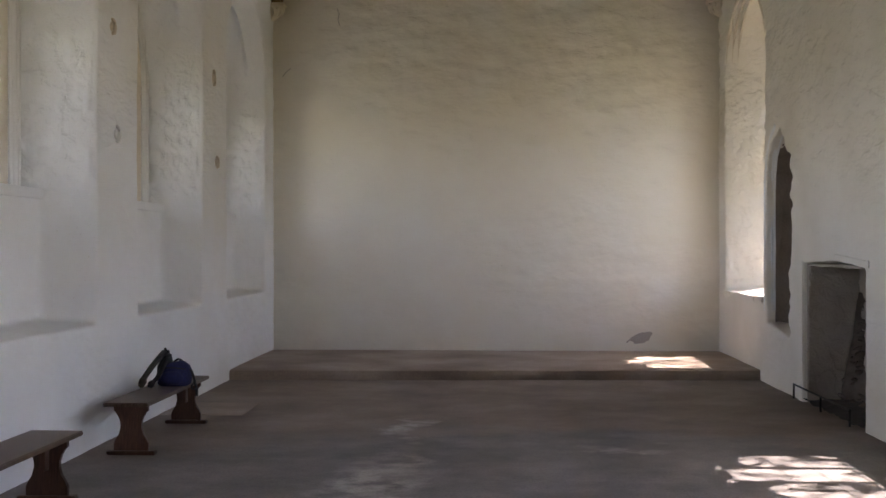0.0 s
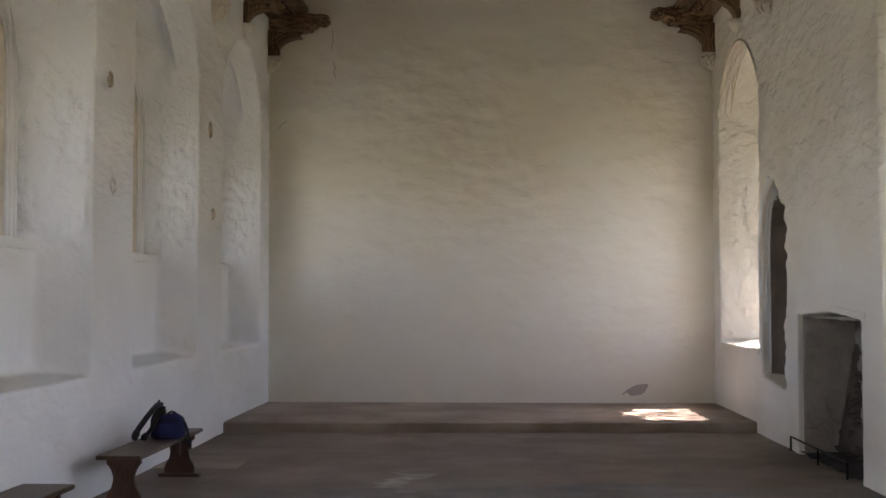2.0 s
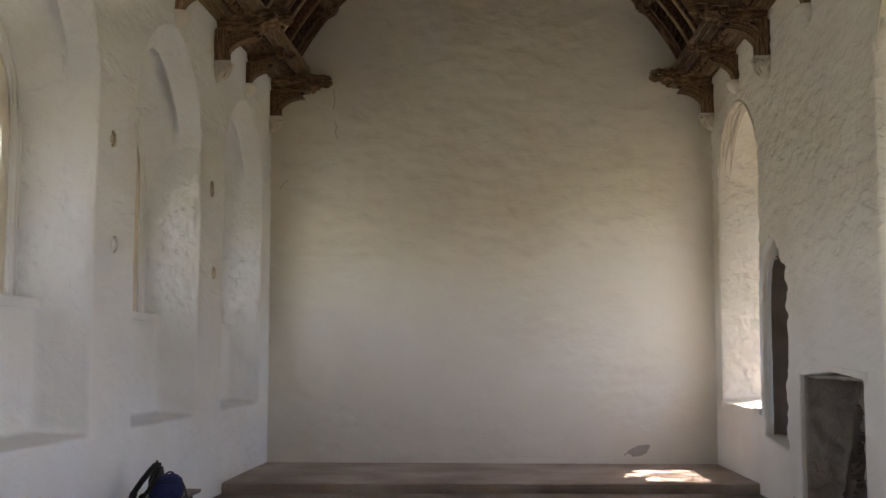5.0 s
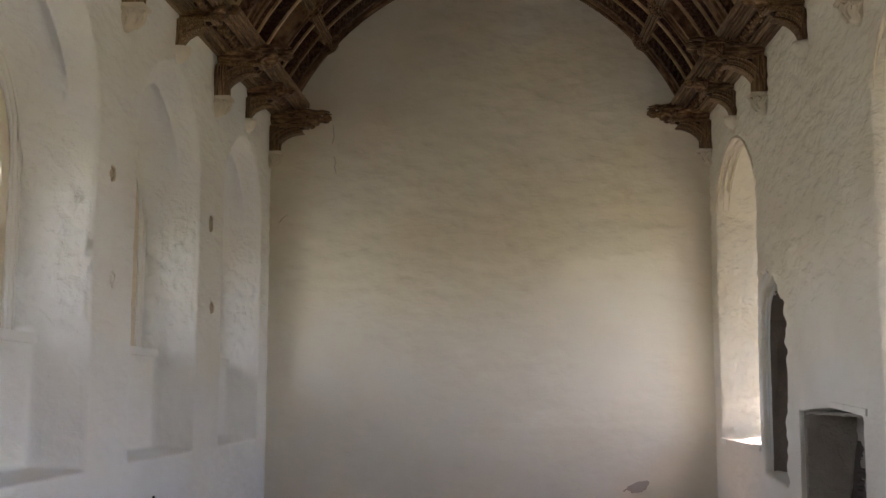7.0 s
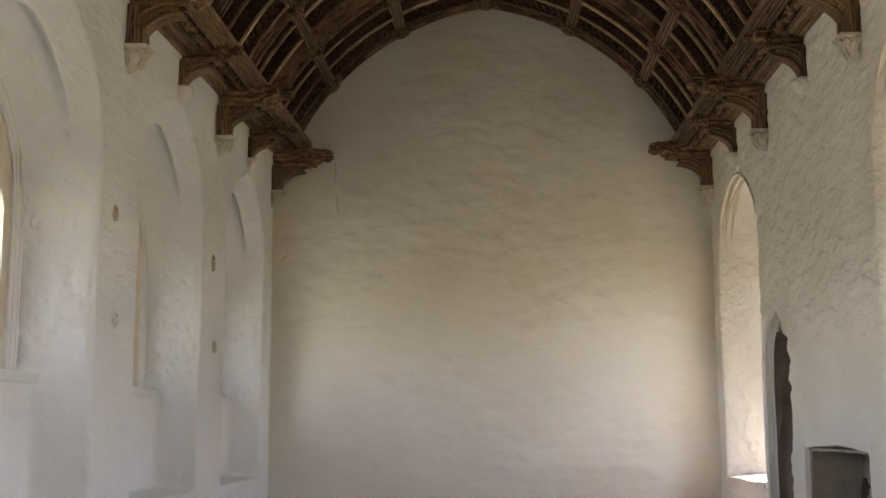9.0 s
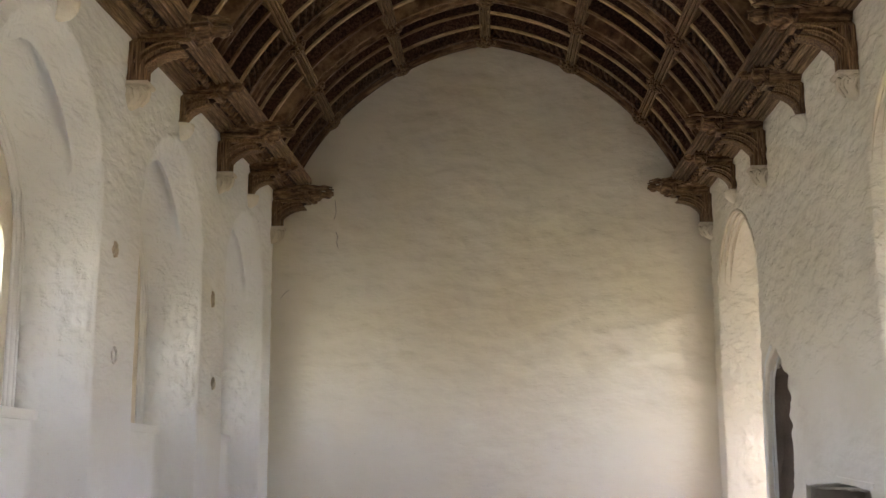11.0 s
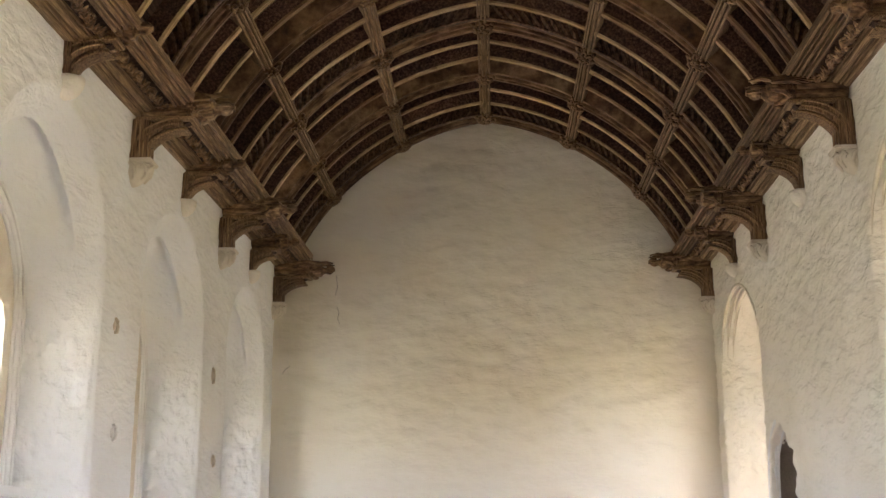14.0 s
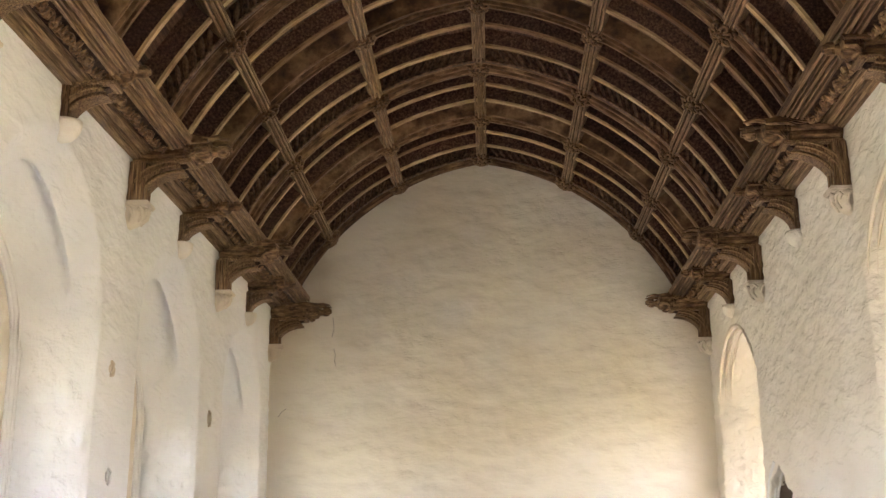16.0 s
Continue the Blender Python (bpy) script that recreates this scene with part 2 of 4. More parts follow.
class Heap:
    """Many small solids gathered into one mesh."""

    def __init__(self):
        self.v, self.f = [], []
        bm = bmesh.new()
        bmesh.ops.create_uvsphere(bm, u_segments=7, v_segments=5, radius=1.0)
        bm.verts.index_update()
        self.bv, self.bf = [v.co.copy() for v in bm.verts], [[v.index for v in f.verts] for f in bm.faces]
        bm.free()

    def leaf(self, centre, size, rot, rough, seed):
        m = pose(*centre, *rot) @ Matrix.Diagonal((*size, 1))
        k = len(self.v)
        self.v += [m @ (c * (1 + rough * noise.noise(c * 2.3 + Vector((seed, 2 * seed, 0))))) for c in self.bv]
        self.f += [[i + k for i in f] for f in self.bf]

    def block(self, x0, x1, y0, y1, z0, z1):
        k = len(self.v)
        self.v += [Vector((x, y, z)) for x in (x0, x1) for y in (y0, y1) for z in (z0, z1)]
        self.f += [[i + k for i in f] for f in ((0, 1, 3, 2), (4, 6, 7, 5), (0, 4, 5, 1), (2, 3, 7, 6), (0, 2, 6, 4), (1, 5, 7, 3))]

    def put(self, name, material, parent, label, smooth):
        me = bpy.data.meshes.new(name)
        me.from_pydata(self.v, [], self.f)
        me.materials.append(material)
        me.polygons.foreach_set("use_smooth", [smooth] * len(me.polygons))
        ob = new(name, me)
        ob.parent = parent
        return tagged(ob, label, kind="stuff")


def baked(ob):
    """The mesh that an object's modifiers give, put in place of its own."""
    bpy.context.view_layer.update()
    dg = bpy.context.evaluated_depsgraph_get()
    me = bpy.data.meshes.new_from_object(ob.evaluated_get(dg))
    old = ob.data
    ob.modifiers.clear()
    ob.data = me
    bpy.data.meshes.remove(old)
    return ob


def masonry(name, bm, cutters, material, voxel, amp, label, category="wall"):
    """A plastered wall: a block, its openings cut through, the arrises softened and the faces made uneven."""
    ob = part(name, bm, material)
    made = []
    for c in cutters:
        k = part("cutter", c, material)
        made.append(k)
        md = ob.modifiers.new("cut", "BOOLEAN")
        md.operation, md.solver, md.object = "DIFFERENCE", "EXACT", k
    rm = ob.modifiers.new("soften", "REMESH")
    rm.mode, rm.voxel_size = "VOXEL", voxel
    baked(ob)
    for k in made:
        bpy.data.objects.remove(k)
    me = ob.data
    n = len(me.vertices)
    co = np.empty(n * 3)
    no = np.empty(n * 3)
    me.vertices.foreach_get("co", co)
    me.vertices.foreach_get("normal", no)
    co, no = co.reshape(-1, 3), no.reshape(-1, 3)
    off = np.array([amp(Vector(c)) for c in co])
    me.vertices.foreach_set("co", (co + no * off[:, None]).ravel())
    me.polygons.foreach_set("use_smooth", [True] * len(me.polygons))
    me.update()
    if not me.materials:
        me.materials.append(material)
    return tagged(ob, label, category, kind="structure")


def uneven(p, a, b, c):
    p = Vector((p.x, p.y * 0.45, p.z))
    return a * noise.noise(p * 1.1) + b * noise.noise(p * 4.2) + c * (0.8 * noise.noise(p * 8.0) + 0.9 * abs(noise.noise(p * 15.0)) + 0.5 * noise.noise(p * 27.0))


# ---- plan of the hall ----
XW, YB, YN = 3.24, 17.18, -1.3
TOP = 7.0
BAYS = [8.35, 11.85, 15.35]          # window centres and intermediate ribs
MAIN = [6.6, 10.1, 13.6, 17.05]      # main ribs


def arch_outline(c, half, sill, spring, apex, n=10, full=2.1, flat=0.62):
    """A pointed opening in the (y, z) plane, from the sill's near corner round."""
    pts = [(c - half, sill), (c - half, (sill + spring) / 2), (c - half, spring)]
    for i in range(1, 2 * n):
        u = -1 + i / n
        pts.append((c + half * u, spring + (apex - spring) * ((1 - abs(u) ** full) ** flat * 0.93 + 0.07 * (1 - abs(u)))))
    return pts + [(c + half, spring), (c + half, (sill + spring) / 2), (c + half, sill)]


def cut_loft(side, stations):
    """A cutter: outlines in (y, z) at distances past the wall's inner face."""
    return loft(bmesh.new(), [[(side * (XW + d), y, z) for y, z in o] for d, o in stations])


def rect(y0, y1, z0, z1):
    return [(y0, z0), (y0, z1), (y1, z1), (y1, z0)]


# The first two are unseen, added to let in more light.
LEFT_WINDOWS = [1.35, 4.85, 8.32, 11.8, 15.36]
L_SILL = 2.08
cut_left = []
for c in LEFT_WINDOWS:
    # the head: a splayed outer order, an arris, and a hollow vault down to the window
    cut_left.append(cut_loft(-1, [(-0.3, arch_outline(c, 1.19, L_SILL, 4.1, 5.02)), (0.0, arch_outline(c, 1.19, L_SILL, 4.1, 5.02)),
                                  (0.2, arch_outline(c, 1.1, L_SILL, 3.95, 4.78, 10, 1.7, 0.8)), (0.27, arch_outline(c, 1.07, L_SILL, 3.95, 4.86, 10, 2.2, 0.6)),
                                  (0.58, arch_outline(c, 0.93, L_SILL, 3.5, 4.45)), (1.4, arch_outline(c, 0.93, L_SILL, 3.5, 4.45))]))
    cut_left.append(cut_loft(-1, [(-0.3, rect(c - 1.19, c + 1.19, 0.97, L_SILL + 0.1)), (0.0, rect(c - 1.19, c + 1.19, 0.99, L_SILL + 0.1)), (0.42, rect(c - 1.0, c + 1.0, 1.04, L_SILL + 0.1))]))


def rough_left(p):
    k = 1.0
    if p.x < -XW - 0.05:
        k = 1.0 + 9.0 * max(0.0, min(1.0, (p.z - 1.9) / 0.3, (3.6 - p.z) / 0.3))
    elif p.z > 3.6:
        k = 3.0
    if p.x < -XW - 0.72 or p.z > 6:
        return 0.0
    k *= max(0.15, min(1.0, (5.45 - p.z) / 0.25))
    return uneven(p, 0.014, 0.006, 0.0035 * k)


wl = bmesh.new()
box(wl, -XW - 0.85, -XW, YN - 0.4, YB + 0.3, -0.3, 6.4)
masonry("wall_north", wl, cut_left, PLASTER, 0.028, rough_left, "whitewashed uneven plaster wall with deep splayed window recesses")

# 1.7 and 5.2 are out of view, added to brighten the north side.
RIGHT_WINDOWS = [1.7, 5.2, 8.7, 15.55]
OFFSET = {8.7: -0.2}
cut_right = []
for c in RIGHT_WINDOWS:
    cut_right.append(cut_loft(1, [(-0.3, arch_outline(c, 1.22, 1.0, 4.2, 5.03)), (0.0, arch_outline(c, 1.22, 1.0, 4.2, 5.03)),
                                  (0.75, arch_outline(c + OFFSET.get(c, 0.0), 0.8, 1.1, 3.9, 4.75)), (1.6, arch_outline(c + OFFSET.get(c, 0.0), 0.8, 1.1, 3.9, 4.75))]))
# fireplace
cut_right.append(cut_loft(1, [(-0.3, [(10.43, -0.02), (10.43, 1.43), (11.4, 1.5), (12.54, 1.45), (12.54, -0.02)]),
                              (0.62, [(10.6, -0.02), (10.6, 1.43), (11.4, 1.5), (12.5, 1.45), (12.5, -0.02)])]))
# tall blocked doorway to the reading pulpit
niche = [(13.16, 0.62), (13.08, 0.7)]
for i in range(1, 45):
    z = 0.7 + 1.98 * i / 45
    niche.append((13.08 + 0.03 * i / 45 + 0.13 * noise.noise(Vector((0.3, 0.2, z * 3.7))) + 0.11 * noise.noise(Vector((3.3, 0.4, z * 10))), z))
niche += [(13.3, 2.7), (13.42, 2.86), (13.62, 2.97), (13.9, 2.88), (14.12, 2.72), (14.22, 2.5), (14.24, 1.6), (14.23, 0.72)]
cut_right.append(cut_loft(1, [(-0.3, niche), (0.95, niche)]))


def rough_right(p):
    k = 1.2 + 4.6 * max(0.0, min(1.0, (p.z + 0.5 * noise.noise(p * 0.7) - 2.1) / 0.8))
    if p.x > XW + 0.04:
        k = 5.5 if p.z < 4 else 1.2
    if p.x > XW + 1.0 or p.z > 6:
        return 0.0
    k *= max(0.15, min(1.0, (5.6 - p.z) / 0.25))
    return uneven(p, 0.014, 0.006, 0.003 * k)


wr = bmesh.new()
box(wr, XW, XW + 1.1, YN - 0.4, YB + 0.3, -0.3, 6.4)
masonry("wall_south", wr, cut_right, PLASTER_WARM, 0.028, rough_right, "rough limewashed plaster wall with fireplace, niche and tall windows")


def rough_back(p):
    k = 1.0 if p.z > 3 else 0.5
    q = Vector((p.x * 0.75, p.y, p.z * 1.25))
    return 0.018 * noise.noise(p * 0.8) + k * (0.015 * noise.noise(q * 3.2) + 0.011 * noise.noise(q * 6.5) + 0.006 * noise.noise(q * 13.0))


wb = bmesh.new()
box(wb, -XW - 0.3, XW + 0.3, YB, YB + 0.6, -0.3, 8.6)
masonry("wall_east", wb, [], PLASTER_BACK, 0.045, rough_back, "cream plastered gable wall with faint stains and ripples")
wn_ = bmesh.new()
box(wn_, -XW - 0.3, XW + 0.3, YN - 0.6, YN, -0.3, 8.6)
tagged(part("wall_west", wn_, PLASTER), "plain limewashed end wall", "wall", kind="structure")

# floor, dais and lawn outside
fl = bmesh.new()
bmesh.ops.create_grid(fl, x_segments=60, y_segments=150, size=0.5, matrix=Matrix.Translation((0, (YN + 14.45) / 2, 0)) @ Matrix.Diagonal((2 * XW + 1.3, 14.45 - YN + 0.4, 1, 1)))
for v in fl.verts:
    v.co.z += 0.006 * noise.noise(v.co * 0.9) + 0.002 * noise.noise(v.co * 5)
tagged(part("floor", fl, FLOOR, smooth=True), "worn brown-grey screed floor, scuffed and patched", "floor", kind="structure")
da = bmesh.new()
n = 60
rows = []
for i in range(n + 1):
    x = -XW - 0.05 + (2 * XW + 0.1) * i / n
    y = 14.27 + 0.045 * (x + XW) + 0.015 * noise.noise(Vector((x * 2, 0, 0)))
    e = 0.006 * noise.noise(Vector((x * 3, 5, 0)))
    rows.append([(x, y, -0.05), (x, y - 0.005, 0.06), (x, y + e, 0.11 + e), (x, y + 0.03, 0.122 + e), (x, y + 0.6, 0.124), (x, 16.2, 0.122), (x, YB + 0.1, 0.12)])
loft(da, rows, closed=False)
tagged(part("dais_step", da, DAIS), "low dais step of worn brown screed along the gable wall", "step", kind="structure")
sl = bmesh.new()
box(sl, -3.25, -2.43, 11.27, 12.15, -0.05, 0.008, 0.004)
tagged(part("floor_slab", sl, DAIS), "flush stone slab let into the floor by the wall", "slab", kind="structure")
gr = bmesh.new()
bmesh.ops.create_grid(gr, x_segments=2, y_segments=2, size=600, matrix=Matrix.Translation((0, 0, -2.6)))
tagged(part("ground", gr, GRASS), "sunlit green lawn outside the hall", "ground", kind="structure")

BARK = make_earth("bark", (0.06, 0.045, 0.035), (0.1, 0.08, 0.06), (0.15, 0.12, 0.09))
LEAF = plain("leaf", (0.07, 0.10, 0.03), 0.6, 0.0, 9.0)


def tree(x, y, seed):
    """A garden tree outside the sunny wall: forked trunk, limbs and loose leaves."""
    rnd = random.Random(seed)
    t = empty("tree", Matrix.Translation((x, y, -2.6)), "leafy garden tree outside the sunny windows", "tree", "garden trees")
    bm = bmesh.new()
    tube(bm, [(0, 0, 0), (0.05, 0.1, 2), (-0.05, 0.0, 4.5), (-0.2, 0.1, 7.5), (-0.4, 0.0, 10.5)], 0.32, 10, (1.2, 1, 0.85, 0.65, 0.3))
    crowns = []
    for k in range(9):
        a = k * 2.4
        z = 7.0 + 0.75 * k
        e = Vector((-1.2 + 1.6 * math.cos(a), 1.9 * math.sin(a), z + 1.6))
        tube(bm, [(-0.2, 0, z - 0.6), e * 0.5 + Vector((-0.1, 0, z * 0.5 - 0.1)), e], 0.11, 6, (1, 0.7, 0.25))
        crowns.append(e)
    part("trunk", bm, BARK, t, smooth=True)
    v, f = [], []
    for e in crowns:
        for k in range(120):
            c = e + Vector((rnd.gauss(0, 0.75), rnd.gauss(0, 0.8), rnd.gauss(0, 0.5)))
            m = pose(*c, rnd.uniform(-50, 50), rnd.uniform(-50, 50), rnd.uniform(0, 360))
            w = rnd.uniform(0.07, 0.13)
            q = len(v)
            v += [m @ Vector(p) for p in ((-w * 1.5, 0, 0), (-w * 0.3, -w * 0.6, 0.02), (w * 1.4, 0, -0.02), (-w * 0.3, w * 0.6, 0.02))]
            f.append((q, q + 1, q + 2, q + 3))
    me = bpy.data.meshes.new("crown")
    me.from_pydata(v, [], f)
    me.materials.append(LEAF)
    o = new("crown", me)
    o.parent = t
    tagged(o, "loose green leaves", kind="stuff")


tree(10.0, 8.3, 3)
tree(10.2, 15.9, 8)

# ---- wagon roof ----
# two-centred profile: circle through the crown, haunch and springing
P1, P2, P3 = Vector((0, 7.92)), Vector((1.32, 7.47)), Vector((2.86, 5.84))


def circle(a, b, c):
    m = Matrix(((2 * (b.x - a.x), 2 * (b.y - a.y)), (2 * (c.x - a.x), 2 * (c.y - a.y))))
    r = Vector((b.dot(b) - a.dot(a), c.dot(c) - a.dot(a)))
    return m.inverted() @ r


CC = circle(P1, P2, P3)
CR = (P1 - CC).length
A_TOP = math.atan2(P1.y - CC.y, P1.x - CC.x)
A_LOW = math.atan2(5.6 - CC.y, math.sqrt(max(0.01, CR * CR - (5.6 - CC.y) ** 2)))
SHIFT = -0.05
S_UP, S_LOW = 0.335, 0.67      # places of the purlins on the arch


def sag(y):
    return 0.022 * (y - 13.6)


def arch(s, dr=0.0):
    """A point of the roof's profile: s from -1 (left springing) over 0 (crown) to 1; dr outwards."""
    a = A_TOP + (A_LOW - A_TOP) * abs(s)
    x = CC.x + (CR + dr) * math.cos(a)
    z = CC.y + (CR + dr) * math.sin(a)
    if dr and abs(s) < 0.02:
        x = 0.0
    return (math.copysign(max(x, 0.0), s) if s else 0.0) + SHIFT, z


def rib(bm, y, section, s0=-0.965, s1=0.965, n=56, flare=0.0):
    """A curved timber along the arch; its section is (along the hall, outwards) points."""
    rings = []
    for i in range(n + 1):
        s = s0 + (s1 - s0) * i / n
        rings.append([(arch(s, d + flare * abs(s))[0], y + w, arch(s, d + flare * abs(s))[1] + sag(y + w)) for w, d in section])
    return loft(bm, rings)


roof = empty("roof", Matrix(), "dark oak wagon roof with moulded ribs and carved bosses", "roof", kind="structure")
def mirrored(half):
    """A moulding's section from one half of it."""
    return half + [(-w, d) for w, d in half[::-1]]


MAIN_SEC = mirrored([(-0.13, 0.28), (-0.13, 0.06), (-0.12, 0.045), (-0.103, 0.045), (-0.101, 0.13), (-0.081, 0.13), (-0.079, 0.02), (-0.066, 0.002), (-0.055, 0.02), (-0.053, 0.13), (-0.034, 0.13), (-0.032, -0.015), (-0.016, -0.035)])
MID_SEC = mirrored([(-0.095, 0.28), (-0.095, 0.07), (-0.085, 0.055), (-0.07, 0.055), (-0.069, 0.13), (-0.053, 0.13), (-0.052, 0.025), (-0.042, 0.012), (-0.033, 0.025), (-0.034, 0.12), (-0.018, 0.12), (-0.017, -0.005)])
RAF_SEC = [(-0.038, 0.28), (-0.038, 0.09), (-0.028, 0.08), (0.028, 0.08), (0.038, 0.09), (0.038, 0.28)]


def leaf_band(y, lift):
    """Slanting carved leaves along the near face of a main rib: rounded spindles between two fillets."""
    bm = bmesh.new()
    n = 66
    for i in range(n):
        s = -0.95 + 1.9 * (i + 0.5) / n
        if min(abs(s), abs(abs(s) - S_UP), abs(abs(s) - S_LOW)) < 0.022:
            continue
        k = -0.022 if s > 0 else 0.022
        rings = []
        for q, wd in ((-1.0, 0.2), (-0.7, 0.7), (-0.2, 1.0), (0.3, 0.95), (0.75, 0.6), (1.0, 0.15)):
            d = 0.165 + lift + 0.09 * q
            a, b = arch(s + q * k, d), arch(s + q * k + 0.004, d)
            t = Vector((b[0] - a[0], 0, b[1] - a[1])).normalized()
            c = Vector((a[0], y, a[1] + sag(y)))
            rings.append([c + t * 0.042 * wd * math.cos(f * math.pi / 4) + Vector((0, -0.055 * wd * math.sin(f * math.pi / 4), 0)) for f in range(5)])
        loft(bm, rings, closed=False)
    for e in (0.062 + lift, 0.272 + lift):
        rib(bm, y, [(-0.05, e + 0.014), (-0.05, e - 0.012), (0.005, e - 0.012), (0.005, e + 0.014)], -0.96, 0.96, 44)
    return bm


for y in MAIN + [3.1]:
    gable = y > 17
    yy, half = (17.09, 0.085) if gable else (y, 0.13)
    sec = [(w * half / 0.13, d) for w, d in MAIN_SEC]
    part("main_rib", rib(bmesh.new(), yy, sec), OAK_RIB, roof)
    if y > 6:
        tagged(part("carved_band", leaf_band(yy - half - 0.012, 0.0), OAK_CARVED, roof, smooth=True), "carved slanting leaves", kind="stuff")
        part("band_ground", rib(bmesh.new(), yy, [(-half - 0.012, 0.275), (-half - 0.012, 0.06), (-half + 0.004, 0.06), (-half + 0.004, 0.275)]), OAK_CARVED, roof, "dark sunk ground")
for y in BAYS + [4.85]:
    part("moulded_rib", rib(bmesh.new(), y, MID_SEC), OAK_RIB, roof)
CROSSINGS = (-0.965, -S_LOW, -S_UP, 0.0, S_UP, S_LOW, 0.965)
wob = random.Random(21)
for k in range(10, 28):
    y = 17.1 - 1.75 * (k - 10) / 3
    if (k - 10) % 3 and y > 3.2:
        for s0, s1 in zip(CROSSINGS, CROSSINGS[1:]):
            dy, w = wob.uniform(-0.02, 0.02), wob.uniform(0.9, 1.2)
            # Sides dark, underside strip pale: light from below is put into the colours.
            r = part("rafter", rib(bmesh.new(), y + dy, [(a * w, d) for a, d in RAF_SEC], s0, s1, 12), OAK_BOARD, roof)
            part("worn_edge", rib(bmesh.new(), y + dy, [(-0.036 * w, 0.088), (-0.03 * w, 0.062), (0.03 * w, 0.062), (0.036 * w, 0.088)], s0, s1, 12), OAK_WORN_LIT, r, "worn edge, paled as if lit from below")
# boards behind the ribs, butted over every rib
NB = 26
LAPS = [YN - 0.5, 3.1, 6.6, 10.1, 13.6, YB + 0.05]
for i in range(NB):
    s0, s1 = -1.0 + 2.0 * i / NB, -1.0 + 2.0 * (i + 1) / NB
    for y0, y1 in zip(LAPS, LAPS[1:]):
        bm = bmesh.new()
        d = 0.27 + (0.012 if i % 2 else 0.0) + wob.uniform(0.0, 0.006)
        rings = []
        for y in (y0 + 0.002, y1 - 0.002):
            ring = []
            for s, dd in ((s0 + 0.0015, d), ((s0 + s1) / 2, d), (s1 - 0.0015, d), (s1 - 0.0015, d + 0.03), ((s0 + s1) / 2, d + 0.03), (s0 + 0.0015, d + 0.03)):
                ring.append((arch(s, dd)[0], y, arch(s, dd)[1] + sag(y)))
            rings.append(ring)
        loft(bm, rings)
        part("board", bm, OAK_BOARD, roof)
cover = bmesh.new()
loft(cover, [[(arch(-1.0 + 2.0 * i / 30, 0.36)[0], y, arch(-1.0 + 2.0 * i / 30, 0.36)[1] + sag(y)) for i in range(31)] for y in (YN - 0.6, YB + 0.6)], closed=False)
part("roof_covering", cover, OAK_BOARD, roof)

# purlins and ridge


def purlin(s):
    x, z = arch(s, 0.06)
    a = A_TOP + (A_LOW - A_TOP) * abs(s)
    u = Vector((math.copysign(math.cos(a), s), 0, math.sin(a))) if s else Vector((0, 0, 1))
    t = Vector((u.z, 0, -u.x))
    sec = mirrored([(-0.08, 0.16), (-0.08, 0.0), (-0.073, -0.014), (-0.054, -0.014), (-0.052, 0.04), (-0.041, 0.04), (-0.039, -0.03), (-0.022, -0.042), (-0.012, -0.042), (-0.01, 0.0), (-0.004, 0.0)])
    return loft(bmesh.new(), [[Vector((x, y, z + sag(y))) + t * w + u * d for w, d in sec] for y in (YN, 6, 12, YB)])


for s in (0.0, S_UP, -S_UP, S_LOW, -S_LOW):
    part("purlin", purlin(s), OAK_PALE, roof)


def boss_mesh(scale, seed):
    """A carved leafy roof boss: a ring of curled, veined leaves round a knot."""
    bm = bmesh.new()
    rnd = random.Random(seed)
    blob(bm, (0, 0, -0.035), (0.05, 0.05, 0.045), seg=8, rough=0.5, seed=seed)
    for k in range(7):
        a = k * math.tau / 7 + rnd.uniform(-0.15, 0.15)
        ca, sa = math.cos(a), math.sin(a)
        lobe = [(r * ca - t * sa, r * sa + t * ca, z) for r, t, z in ((0.05, -0.01, -0.05), (0.085, -0.03, -0.055), (0.125, -0.02, -0.035), (0.135, 0.012, -0.02), (0.11, 0.034, -0.035), (0.085, 0.02, -0.06))]
        tube(bm, lobe, 0.021, 6, (0.5, 0.9, 1.0, 1.0, 0.9, 0.6))
        blob(bm, (0.155 * ca, 0.155 * sa, 0.0), (0.034, 0.026, 0.03), (0, 20, math.degrees(a)), 6, 0.5, k)
        tube(bm, [(0.02 * ca, 0.02 * sa, -0.075), (0.05 * math.cos(a + 0.4), 0.05 * math.sin(a + 0.4), -0.085), (0.065 * math.cos(a + 0.8), 0.065 * math.sin(a + 0.8), -0.06)], 0.013, 5)
    bmesh.ops.scale(bm, vec=(scale,) * 3, verts=bm.verts[:])
    return mesh_of("boss", bm, OAK, True)


for y in MAIN + BAYS:
    for s in (0.0, S_UP, -S_UP, S_LOW, -S_LOW):
        x, z = arch(s, 0.015)
        o = new("boss", boss_mesh(0.98 if y in MAIN else 0.82, int(y * 10 + s * 7)))
        o.parent = roof
        a = A_TOP + (A_LOW - A_TOP) * abs(s)
        tilt = (90 - math.degrees(a)) * (1 if s > 0 else -1) if s else 0
        o.matrix_basis = pose(x, y - (0.03 if y > 17 else 0.0), z + sag(y) - 0.015, 0, tilt, (y * 37) % 45)

# ---- cornices, brackets, corbels and carved figures ----


def eaves(side, y):
    return (5.46 + 0.037 * (y - 10)) if side < 0 else (5.60 + 0.012 * (y - 10))


def on_wall(side, u, y, z):
    """A point at u metres into the room from a side wall."""
    return (side * (XW - u), y, z)


RISE = 0.72


